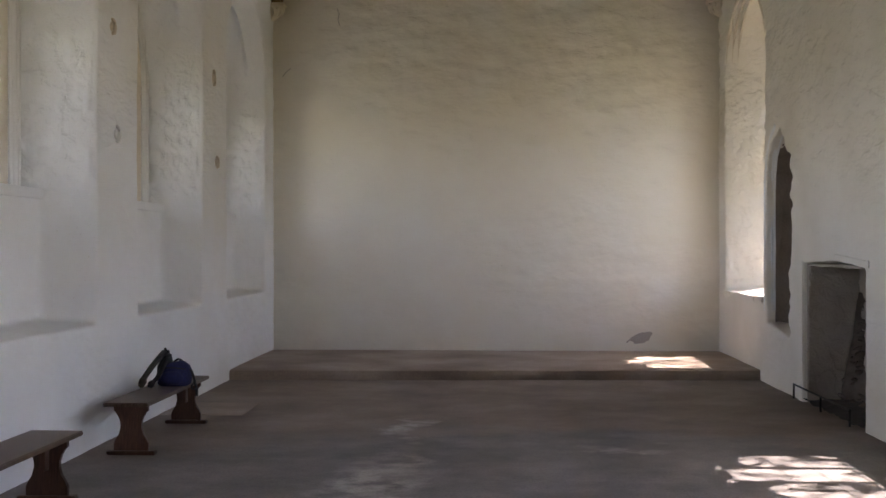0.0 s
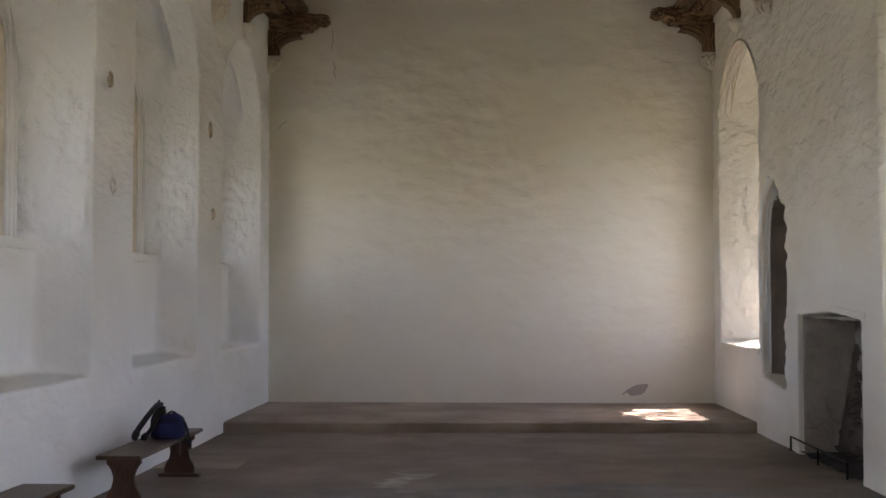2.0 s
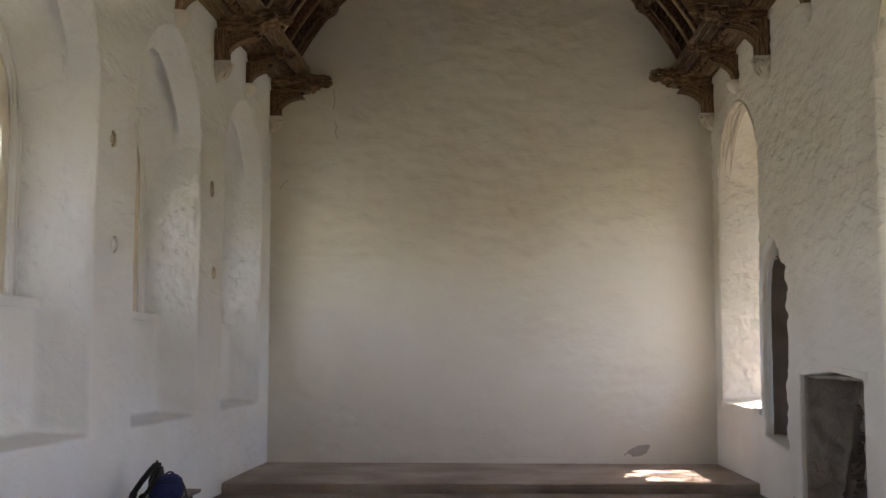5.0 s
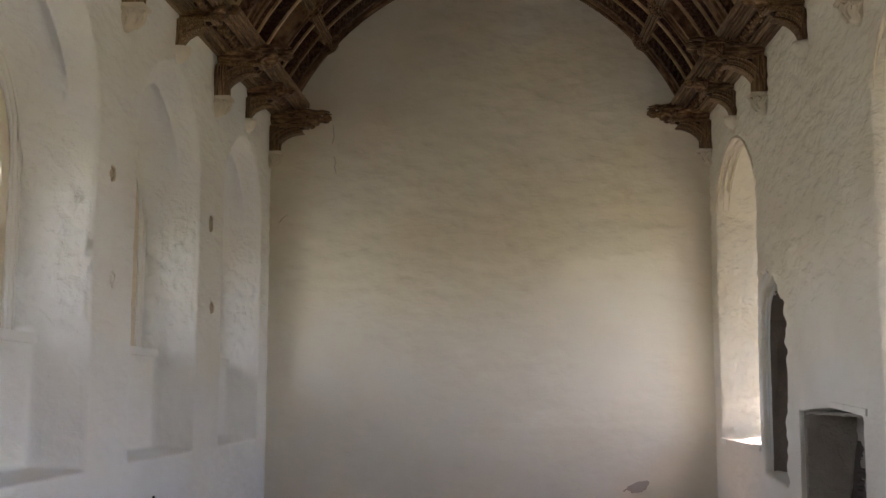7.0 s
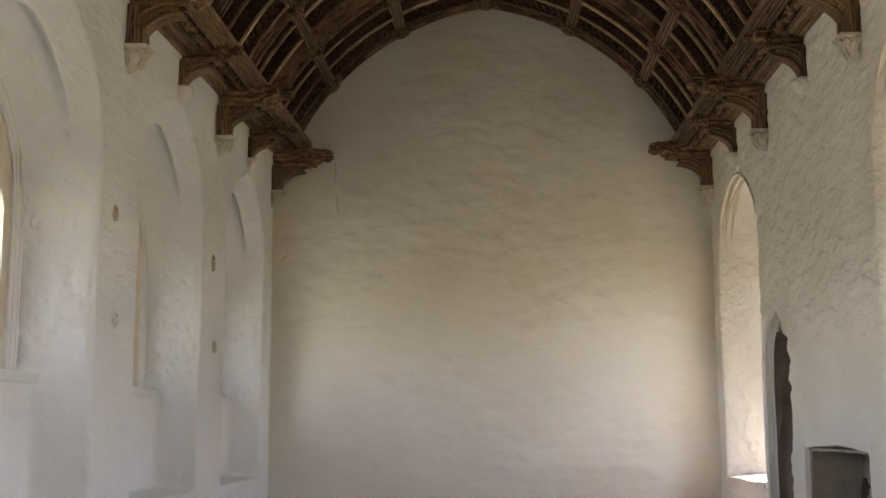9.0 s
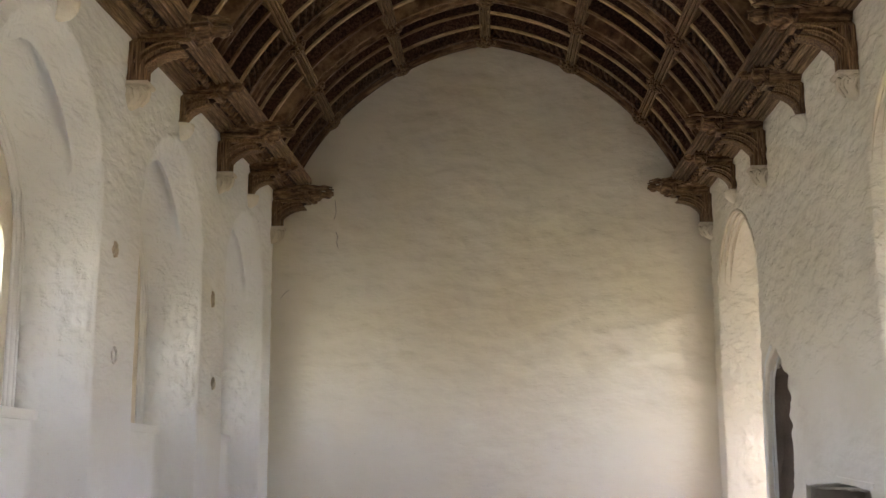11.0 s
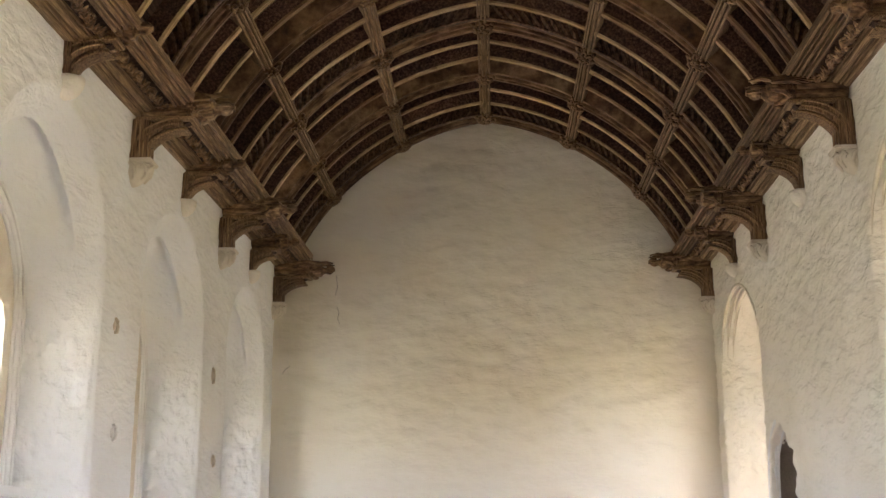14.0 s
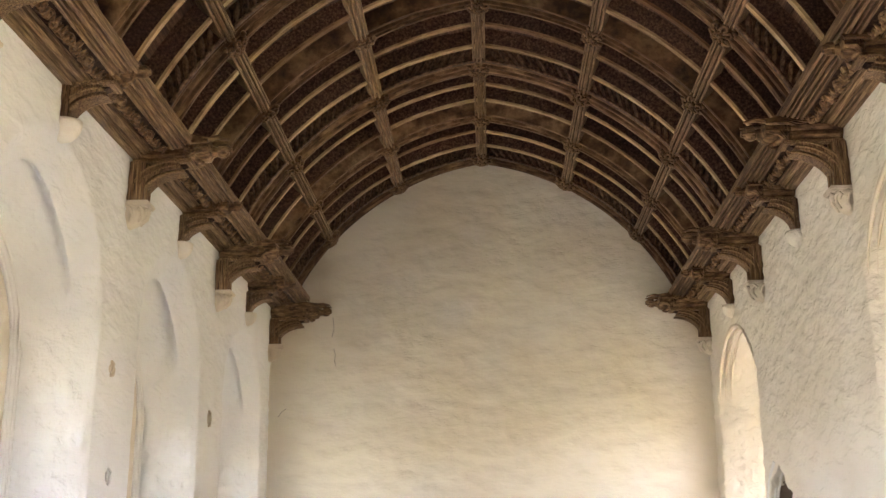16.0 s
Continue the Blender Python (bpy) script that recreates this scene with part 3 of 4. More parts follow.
def fluted(u0, z0, u1, z1, widths, groove=0.018, deep=0.075):
    """A moulded board's underside from (u0, z0) to (u1, z1): rolls of the given widths parted by deep grooves."""
    total = sum(widths) + groove * (len(widths) - 1)
    at, pts = 0.0, []
    p = lambda d, h: (u0 + (u1 - u0) * d / total, z0 + (z1 - z0) * d / total + h)
    for k, w in enumerate(widths):
        pts += [p(at, 0.008), p(at + w * 0.25, 0.0), p(at + w * 0.75, 0.0), p(at + w, 0.008)]
        at += w
        if k < len(widths) - 1:
            pts += [p(at + 0.001, deep), p(at + groove - 0.001, deep)]
            at += groove
    return pts


CORNICE_LOW = [(-0.05, 0.02)] + fluted(0.0, 0.0, 0.16, 0.075, (0.03, 0.016, 0.05, 0.016)) + [(0.16, 0.2), (-0.05, 0.22)]
CORNICE_MID = [(0.155, 0.105), (0.33, 0.155), (0.32, 0.2), (0.14, 0.16)]
CORNICE_TOP = [(0.33, 0.2)] + fluted(0.33, 0.1, 0.52, 0.17, (0.026, 0.016, 0.03, 0.016, 0.026)) + [(0.525, 0.27), (0.33, 0.27)]
for side, name in ((-1, "cornice_north"), (1, "cornice_south")):
    cor = empty(name, Matrix(), "moulded dark oak cornice with carved foliage trail", "cornice", kind="structure")
    for nm, sec in (("lower_moulding", CORNICE_LOW), ("trail_ground", CORNICE_MID), ("upper_moulding", CORNICE_TOP)):
        bm = loft(bmesh.new(), [[on_wall(side, u + 0.045, y, eaves(side, y) + RISE * z) for u, z in sec] for y in (YN, 5, 10, 14, YB)])
        part(nm, bm, {"lower_moulding": OAK_PALE, "trail_ground": OAK_RECESS_SHADE}.get(nm, OAK_LONG), cor)
    # a winding stem with lobed leaves turned to either side of it
    trail = bmesh.new()
    place = lambda du, y, lift: on_wall(side, 0.285 + du, y, eaves(side, y) + RISE * (0.128 + du * 0.28) - 0.006 - lift)
    n = int((YB - 5.1) / 0.04)
    tube(trail, [place(0.045 * math.sin(i * 0.62), 5.0 + 0.04 * i, 0.012) for i in range(n)], 0.012, 5)
    rl = random.Random(6 + side)
    for i in range(2, n - 2, 2):
        up = 1 if math.sin(i * 0.62) < 0 else -1
        y0, u0 = 5.0 + 0.04 * i, 0.045 * math.sin(i * 0.62)
        for f in (-1.0, -0.35, 0.3, 0.95):
            ln = rl.uniform(0.065, 0.095)
            du, dy = up * ln * math.cos(f), ln * math.sin(f)
            tube(trail, [place(u0, y0, 0.015), place(u0 + du * 0.5, y0 + dy * 0.5, 0.04), place(u0 + du, y0 + dy, 0.012)], 0.019, 6, (0.5, 1.0, 0.35))
    tagged(part("carved_foliage", trail, OAK, cor, "carved leaf trail", True), kind="stuff")
    heap = Heap()
    y = 5.0
    while y < YB - 0.1:
        zl = eaves(side, y)
        x0, x1 = sorted((side * (XW - 0.51), side * (XW - 0.555)))
        heap.block(x0, x1, y, y + 0.045, zl + 0.15, zl + 0.195)
        y += 0.085
    heap.put("cresting", OAK, cor, "row of small battlement blocks", False)
    # boarding behind the rib feet
    bm = loft(bmesh.new(), [[on_wall(side, u, y, eaves(side, y) + z) for u, z in ((0.42, 0.24), (0.2, 0.75), (0.1, 0.75), (-0.05, 0.2))] for y in (YN, 8, YB)])
    part("ashlar_board", bm, OAK_BOARD, cor)


def plate(side, y, half, pts):
    """A flat timber in the (u, z) plane, of a thickness along the wall."""
    return loft(bmesh.new(), [[on_wall(side, u, y + w, z) for u, z in pts] for w in (-half, half)])


def strip(side, y0, y1, inner, outer):
    pts = inner + outer[::-1]
    return loft(bmesh.new(), [[on_wall(side, u, y, z) for u, z in pts] for y in (y0, y1)])


def bracket(side, y, main):
    dz = sag(y) * 0.7
    label = "oak wall post with moulded arched brace on a stone corbel" if main else "short moulded oak bracket under a carved figure"
    b = empty("roof_bracket", Matrix(), label, "bracket", "brackets along the wall tops")
    if main:
        z0, z1, t, post, reach = 5.11 + dz, 5.53 + dz, 0.105, 0.15, 0.54
    else:
        z0, z1, t, post, reach = 5.22 + dz, 5.55 + dz, 0.1, 0.09, 0.38
    sec = [(-0.05, -t), (0.012, -t), (0.02, -t - 0.012), (0.045, -t - 0.012), (0.05, -t), (0.07, -t), (0.078, -t - 0.012), (0.1, -t - 0.012), (0.105, -t), (post, -t),
           (post, -0.06), (post + 0.014, -0.055), (post + 0.014, -0.03), (post, -0.025), (post, 0.025), (post + 0.014, 0.03), (post + 0.014, 0.055), (post, 0.06), (post, t), (-0.05, t)]
    if not main:
        sec = [(u * 0.6, w) for u, w in sec]
    if side < 0:
        z1 -= 0.05
    bm = loft(bmesh.new(), [[on_wall(side, u, y + w, z) for u, w in sec] for z in (z0, z1)])
    part("wall_post", bm, OAK_POST, b)
    arc = lambda g: [(post - 0.03 + g * 0.6 + (reach - post - g) * (1 - math.cos(q * math.pi / 20)), z0 + (z1 - z0 - 0.10 + g * 0.75) * math.sin(q * math.pi / 20)) for q in range(11)]
    # moulded brace in three steps
    for nm, a, c, h in (("brace", 0.0, 0.055, t * 0.62), ("brace_moulding", 0.03, 0.10, t * 0.95)):
        lo = [(u + a, z - a * 0.0) for u, z in arc(0)]
        lo = [(u - a * 0.8, z + a) for u, z in arc(0.0)]
        hi = [(u - c * 0.8, z + c) for u, z in arc(0.0)]
        part(nm, strip(side, y - h, y + h, lo, hi), OAK_POST, b)
    for nm, a, w, r in (("brace_roll", 0.012, -t * 0.72, 0.014), ("brace_roll", 0.012, t * 0.72, 0.014), ("brace_roll", 0.06, -t * 0.98, 0.013), ("brace_roll", 0.1, -t * 0.98, 0.011)):
        part(nm, tube(bmesh.new(), [on_wall(side, u - a * 0.8, y + w, z + a) for u, z in arc(0.0)], r, 6), OAK_PALE, b, smooth=True)
    part("spandrel", plate(side, y, t * 0.45, [(post - 0.02, z0 + 0.12)] + [(u - 0.05, z + 0.06) for u, z in arc(0)][3:] + [(reach, z1), (post - 0.02, z1)]), OAK_RECESS_SHADE, b)
    leaf = bmesh.new()
    for k in range(4):
        u0, zz = post + 0.04 + (reach - post - 0.1) * k / 4, z1 - 0.05 - 0.012 * (3 - k)
        for a in (0.3, 1.3, 2.3, 3.6, 4.9):
            tube(leaf, [on_wall(side, u0, y - t * 0.5, zz), on_wall(side, u0 + 0.022 * math.cos(a), y - t * 0.5 - 0.028, zz + 0.022 * math.sin(a)), on_wall(side, u0 + 0.042 * math.cos(a), y - t * 0.5 - 0.008, zz + 0.042 * math.sin(a))], 0.011, 5, (0.7, 1.1, 0.4))
    part("carved_leaf", leaf, OAK, b, smooth=True)
    xa, xb = sorted((side * (XW - 0.02), side * (XW - reach - 0.03)))
    part("bracket_beam", box(bmesh.new(), xa, xb, y - t * 1.05, y + t * 1.05, z1 - 0.015, z1 + 0.022, 0.008), OAK_PALE, b)
    # carved figure lying along the beam: fluted robe, girdle, folded arms, head and wings
    f = bmesh.new()
    L = 0.96 if main else 0.68
    zc = z1 + 0.115
    th = 0.115 if main else 0.095
    rings = []
    for u, w, h, flute in ((0.02, 0.8, 0.7, 0.0), (0.06, 1.0, 0.85, 0.1), (0.2, 1.05, 0.9, 0.13), (0.38, 0.95, 0.85, 0.13), (0.5, 0.82, 0.74, 0.1), (0.53, 0.98, 0.9, 0.0), (0.57, 0.98, 0.9, 0.0),
                           (0.6, 0.84, 0.78, 0.04), (0.68, 1.02, 0.88, 0.06), (0.745, 1.0, 0.8, 0.0), (0.775, 0.5, 0.48, 0.0), (0.83, 0.34, 0.36, 0.0)):
        rings.append([on_wall(side, u * L, y + th * w * (1 + flute * math.cos(7 * q * math.tau / 28)) * math.cos(q * math.tau / 28), zc + th * h * (1 + flute * math.cos(7 * q * math.tau / 28)) * math.sin(q * math.tau / 28)) for q in range(28)])
    loft(f, rings)
    hd = th * 0.52
    blob(f, on_wall(side, L * 0.865, y, zc), (hd * 1.15, hd * 0.9, hd), (0, 0, 0), 10, 0.15, y)
    for k in range(7):
        a = k * math.pi / 6
        tube(f, [on_wall(side, L * 0.83, y + hd * 0.95 * math.cos(a), zc + hd * math.sin(a)), on_wall(side, L * 0.9, y + hd * 0.85 * math.cos(a), zc + hd * 0.98 * math.sin(a)), on_wall(side, L * 0.945, y + hd * 0.35 * math.cos(a), zc + hd * 0.45 * math.sin(a))], hd * 0.26, 5)
    for w in (-1, 1):
        tube(f, [on_wall(side, L * 0.735, y + w * th * 0.85, zc), on_wall(side, L * 0.63, y + w * th * 1.12, zc - th * 0.25), on_wall(side, L * 0.585, y + w * th * 0.95, zc - th * 0.6), on_wall(side, L * 0.64, y + w * th * 0.45, zc - th * 0.92), on_wall(side, L * 0.69, y + w * th * 0.1, zc - th * 0.95)], th * 0.27, 7, (0.9, 1, 1, 0.85, 0.6))
        for k in range(5):
            e = L * (0.22 + 0.06 * k)
            tube(f, [on_wall(side, L * 0.74, y + w * th * (0.5 + 0.13 * k), zc + th * (1.0 - 0.12 * k)), on_wall(side, L * 0.55, y + w * th * (0.75 + 0.1 * k), zc + th * (1.15 - 0.16 * k)), on_wall(side, e, y + w * th * (0.8 + 0.06 * k), zc + th * (0.95 - 0.16 * k))], th * 0.17, 5, (0.8, 1.1, 0.5))
        if main:
            tube(f, [on_wall(side, L * 0.72, y + w * th * 0.6, zc + th * 0.85), on_wall(side, L * 0.82, y + w * th * 0.75, zc + th * 0.95), on_wall(side, L * 0.94, y + w * th * 0.6, zc + th * 0.8)], th * 0.2, 6, (1.0, 1.0, 0.4))
    for e in (0.535, 0.565):
        tube(f, [on_wall(side, e * L, y + th * 1.0 * math.cos(q * math.tau / 20), zc + th * 0.92 * math.sin(q * math.tau / 20)) for q in range(21)], th * 0.1, 5)
    fig = part("carved_figure", f, OAK, None)
    tagged(fig, "dark carved oak winged figure lying on a roof bracket", "statue", "carved roof figures")
    # corbel in the wall
    if main:
        c = empty("stone_corbel", Matrix(), "white limewashed stone corbel carved as a worn head", "corbel", "stone corbels")
        part("abacus", box(bmesh.new(), *sorted((side * (XW + 0.05), side * (XW - 0.2))), y - 0.12, y + 0.12, z0 - 0.045, z0, 0.012), STONE, c)
        h = bmesh.new()
        rings = []
        for z, r in ((-0.03, 0.115), (-0.07, 0.122), (-0.12, 0.12), (-0.17, 0.1), (-0.215, 0.065), (-0.245, 0.025)):
            rings.append([on_wall(side, r * 1.35 * math.sin(math.pi * q / 10) - (0.05 if q in (0, 10) else 0), y - r * math.cos(math.pi * q / 10), z0 + z) for q in range(11)])
        loft(h, rings)
        rc = random.Random(int(y * 10) + side)
        for k in range(5):
            a = math.pi * (k + 0.5) / 5 + rc.uniform(-0.15, 0.15)
            p = lambda r, z, da: on_wall(side, r * 1.35 * math.sin(a + da), y - r * math.cos(a + da), z0 + z)
            tube(h, [p(0.09, -0.2, 0.0), p(0.115, -0.15, 0.12), p(0.128, -0.09, 0.05), p(0.13, -0.055, -0.2), p(0.12, -0.085, -0.35), p(0.115, -0.12, -0.25)], 0.02, 6, (0.5, 1, 1, 1, 0.9, 0.5))
        part("carved_head", h, STONE, c, smooth=True)
    else:
        h = bmesh.new()
        rings = []
        for z, r in ((0.0, 0.14), (-0.04, 0.14), (-0.08, 0.13), (-0.115, 0.11), (-0.145, 0.08), (-0.165, 0.04)):
            rings.append([on_wall(side, r * math.sin(math.pi * q / 10) * (1 if 0 < q < 10 else 0) - (0.04 if q in (0, 10) else 0), y - r * math.cos(math.pi * q / 10) * 0.85, z0 + z) for q in range(11)])
        loft(h, rings)
        tagged(part("plaster_corbel", h, PLASTER_WARM, None, smooth=True), "plain rounded white plaster corbel under a bracket", "corbel", "plaster corbels")


for side in (-1, 1):
    for y in MAIN:
        bracket(side, y, True)
    for y in BAYS:
        bracket(side, y, False)

# ---- windows ----


def window(name, side, c, half, sill, spring, apex, depth, lights, label):
    w = empty(name, Matrix(), label, "window", kind="structure")
    plate_bm = loft(bmesh.new(), [[(side * (XW + depth + d), y, z) for y, z in arch_outline(c, half + (0.3 if side < 0 else 0.06), sill - 0.05, spring, apex + (0.3 if side < 0 else 0.06))] for d in (0.0, 0.13)])
    ob = part("tracery", plate_bm, STONE, w)
    pitch = 2 * half / lights
    lw = pitch / 2 - 0.042
    lw -= 0.015 if side < 0 else 0.0
    cuts, spans = [], []
    for i in range(lights):
        y = c - half + pitch * (i + 0.5)
        k = 1 - abs(y - c) / half
        top = spring - 0.15 + 0.42 * k
        spans.append((y, lw, top))
        cuts.append(loft(bmesh.new(), [[(side * (XW + depth + d), a, z) for a, z in arch_outline(y, lw, sill + 0.03, top - 0.2, top, 6)] for d in (-0.2, 0.4)]))
    for i in range(lights - 1):
        y = c - half + pitch * (i + 1)
        k = bmesh.new()
        zz = spring + 0.32 - 0.3 * abs(y - c)
        loft(k, [[(side * (XW + depth + d), y + 0.13 * math.sin(q * math.tau / 12) * (1 + 0.25 * math.cos(2 * q * math.tau / 6)), zz + 0.15 * math.cos(q * math.tau / 12)) for q in range(12)] for d in (-0.2, 0.4)])
        cuts.append(k)
    made = [part("cutter", k, STONE) for k in cuts]
    for k in made:
        md = ob.modifiers.new("cut", "BOOLEAN")
        md.operation, md.solver, md.object = "DIFFERENCE", "EXACT", k
    baked(ob)
    for k in made:
        bpy.data.objects.remove(k)
    if not ob.data.materials:
        ob.data.materials.append(STONE)
    xg = side * (XW + depth + 0.08)
    for y, h, top in spans:
        g = part("pane", box(bmesh.new(), xg - 0.003, xg + 0.003, y - h - 0.02, y + h + 0.02, sill, top), GLASS, w, "clear old leaded glass")
        g.visible_shadow = False
        lat = bmesh.new()
        z0, z1, st = sill + 0.02, top - 0.02, 0.15
        n0 = int((z1 - z0 + 2 * h * 1.5) / st) + 1
        for d in (1, -1):
            for i in range(n0):
                # a diagonal came clipped to the light
                zc = z0 - 3.0 * h + i * st if d > 0 else z0 + i * st
                a, b = (zc, zc + 3.0 * h) if d > 0 else (zc, zc - 3.0 * h)
                ya, yb = y - h, y + h
                q = lambda z: ya + (z - a) / (b - a) * (yb - ya)
                lo, hi = max(min(a, b), z0), min(max(a, b), z1)
                if hi - lo < 0.03:
                    continue
                p0, p1 = Vector((xg, q(lo), lo)), Vector((xg, q(hi), hi))
                tube(lat, [p0, p1], 0.0035, 4)
        part("leading", lat, LEAD, w, "dark lead lattice")
    bars = bmesh.new()
    z = sill + 0.45
    while z < spring - 0.1:
        tube(bars, [(xg - side * 0.03, c - half, z), (xg - side * 0.03, c + half, z)], 0.008, 6)
        z += 0.45
    part("saddle_bar", bars, IRON, w)
    # roll mouldings up the inner arris of the frame
    rolls = ((0.1, 0.02, 0.0), (0.165, 0.034, 0.0), (0.235, 0.018, 0.012)) if side < 0 else ((-0.012, 0.032, 0.0), (0.06, 0.02, 0.02))
    for e, r, back in rolls:
        o = arch_outline(c, half + e, sill, spring, apex + e)
        bm = tube(bmesh.new(), [(side * (XW + depth - 0.012 - back), y, z) for y, z in o], r, 8)
        part("roll_moulding", bm, PLASTER_SMOOTH, w, smooth=True)
    return w


for i, c in enumerate(LEFT_WINDOWS):
    w = window(f"window_{i + 1}", -1, c, 0.66, L_SILL, 3.5, 4.2, 0.56, 2, "two-light leaded stone window in a whitewashed recess")
    bm = bmesh.new()
    box(bm, -XW - 0.62, -XW - 0.37, c - 1.02, c + 1.02, L_SILL - 0.07, L_SILL + 0.012, 0.012)
    part("window_sill", bm, PLASTER, w)
for i, c in enumerate(RIGHT_WINDOWS):
    w = window(f"window_{i + 6}", 1, c + OFFSET.get(c, 0.0), 0.8, 1.1, 3.9, 4.75, 0.72, 3, "tall leaded stone window with sunlit splayed jambs")
    rs = random.Random(int(c * 10))
    y = c - 1.2
    while y < c + 1.15:
        k = min(rs.uniform(0.3, 0.5), c + 1.2 - y)
        bm = box(bmesh.new(), XW - 0.02 - rs.uniform(0, 0.02), XW + 0.32, y + 0.006, y + k - 0.006, 0.95, 1.012 + rs.uniform(0, 0.012), 0.008)
        part("sill_slab", bm, PLASTER_WARM, w)
        y += k
    for d, e, r in ((0.01, 0.03, 0.024), (0.08, -0.01, 0.02), (0.15, -0.05, 0.02)):
        o = [q for q in arch_outline(c, 1.2 + e - 0.06, 1.0, 4.2, 5.02 + e - 0.05, 16) if q[1] > 4.05]
        bm = tube(bmesh.new(), [(XW + d, y, z) for y, z in o], r, 8, [min(1.0, 0.15 + 0.3 * min(i, len(o) - 1 - i)) for i in range(len(o))])
        part("rear_arch_moulding", bm, STONE, w, smooth=True)

# ---- what stands on the floor ----


def bench(x, y_far, turn, label):
    """A plank bench on two shaped plank ends with feet."""
    b = empty("bench", pose(x, y_far - 0.98, 0, 0, 0, turn), label, "bench", "benches along the wall")
    part("seat", box(bmesh.new(), -0.175, 0.175, -0.98, 0.98, 0.392, 0.424, 0.006), BENCH_TOP, b)
    prof = [(0.135, 0.392), (0.135, 0.345), (0.118, 0.33), (0.095, 0.29), (0.083, 0.25), (0.082, 0.215), (0.095, 0.165), (0.122, 0.12), (0.135, 0.09), (0.135, 0.035)]
    outline = prof + [(-x, z) for x, z in prof[::-1]]
    for y in (-0.82, 0.82):
        bm = bmesh.new()
        loft(bm, [[(x, y + w, z) for x, z in outline] for w in (-0.018, 0.018)])
        end = part("plank_end", bm, BENCH_LEG, b)
        part("foot", box(bmesh.new(), -0.19, 0.19, y - 0.035, y + 0.035, 0.0, 0.034, 0.006), BENCH_LEG, end)
        part("brace", box(bmesh.new(), -0.02, 0.02, min(y, y * 0.88), max(y, y * 0.88), 0.2, 0.39, 0.004), BENCH_LEG, end)
    part("rail", box(bmesh.new(), -0.012, 0.012, -0.8, 0.8, 0.33, 0.392, 0.003), BENCH_LEG, b)
    return b


bench(-2.835, 10.91, 0.0, "dark oak plank bench with shaped ends carrying a backpack")
bench(-2.875, 7.6, -1.0, "dark oak plank bench with shaped ends against whitewashed wall")


def backpack():
    """A small daypack on its base, with a padded harness thrown over the end."""
    b = empty("backpack", Matrix.Translation((-2.77, 10.12, 0.424)), "small navy blue daypack with black straps on the bench", "backpack")
    bm = bmesh.new()
    rings = []
    for z, w, d in ((0.0, 0.8, 0.8), (0.015, 0.95, 0.95), (0.06, 1.0, 1.0), (0.12, 0.98, 0.95), (0.165, 0.88, 0.8), (0.195, 0.62, 0.55), (0.205, 0.3, 0.25)):
        ring = []
        for q in range(20):
            a = q * math.tau / 20
            cx, cy = math.cos(a), math.sin(a)
            k = (abs(cx) ** 3.2 + abs(cy) ** 3.2) ** (-1 / 3.2)
            ring.append((0.145 * w * k * cx + 0.006 * noise.noise(Vector((cx * 3, cy * 3, z * 20))), 0.115 * d * k * cy, z + 0.012 * cx * (z > 0.1)))
        rings.append(ring)
    part("pack_body", loft(bm, rings), NAVY, b, "navy blue cloth body", True)
    bm = bmesh.new()
    blob(bm, (0.01, -0.12, 0.075), (0.105, 0.03, 0.06), (0, 0, 0), 12, 0.15, 2)
    pocket = part("front_pocket", bm, NAVY, b, smooth=True)
    part("zip", tube(bmesh.new(), [(-0.12 + 0.02 * i, -0.1 + 0.01 * abs(i - 6) * 0.1, 0.15 + 0.012 * math.sin(i * math.pi / 12)) for i in range(13)], 0.005, 5), BLACK, pocket)
    part("grab_handle", tube(bmesh.new(), [(-0.02 + 0.012 * i, 0.02, 0.195 + 0.03 * math.sin(i * math.pi / 8)) for i in range(9)], 0.009, 6), BLACK, b)
    strap = part("shoulder_strap", tube(bmesh.new(), [(-0.06, 0.02, 0.26), (-0.09, -0.02, 0.29), (-0.12, -0.07, 0.24), (-0.17, -0.14, 0.16), (-0.205, -0.2, 0.09), (-0.22, -0.24, 0.035), (-0.21, -0.27, 0.015)], 0.034, 8, (0.6, 1, 1.05, 1.0, 0.95, 0.9, 0.5), 0.55), BLACK, b, "padded black strap", True)
    part("shoulder_strap", tube(bmesh.new(), [(-0.05, 0.0, 0.25), (-0.06, -0.05, 0.23), (-0.08, -0.12, 0.15), (-0.1, -0.17, 0.09), (-0.135, -0.22, 0.04), (-0.16, -0.25, 0.014)], 0.03, 8, (0.6, 1, 1, 0.9, 0.85, 0.5), 0.5), BLACK, b, "padded black strap", True)
    bm = bmesh.new()
    blob(bm, (-0.09, 0.0, 0.15), (0.06, 0.08, 0.13), (0, 12, 0), 10, 0.3, 4)
    part("back_panel", bm, BLACK, b, smooth=True)
    bm = bmesh.new()
    box(bm, -0.105, -0.05, -0.01, 0.03, 0.275, 0.305, 0.006)
    box(bm, -0.095, -0.075, 0.0, 0.02, 0.3, 0.325, 0.004)
    part("buckle", bm, BLACK, strap)
    bm = bmesh.new()
    blob(bm, (-0.215, -0.23, 0.05), (0.035, 0.03, 0.045), (0, 20, 0), 8, 0.4, 7)
    blob(bm, (-0.14, -0.22, 0.035), (0.03, 0.028, 0.033), (0, 20, 0), 8, 0.4, 8)
    part("strap_adjuster", bm, BLACK, strap, smooth=True)
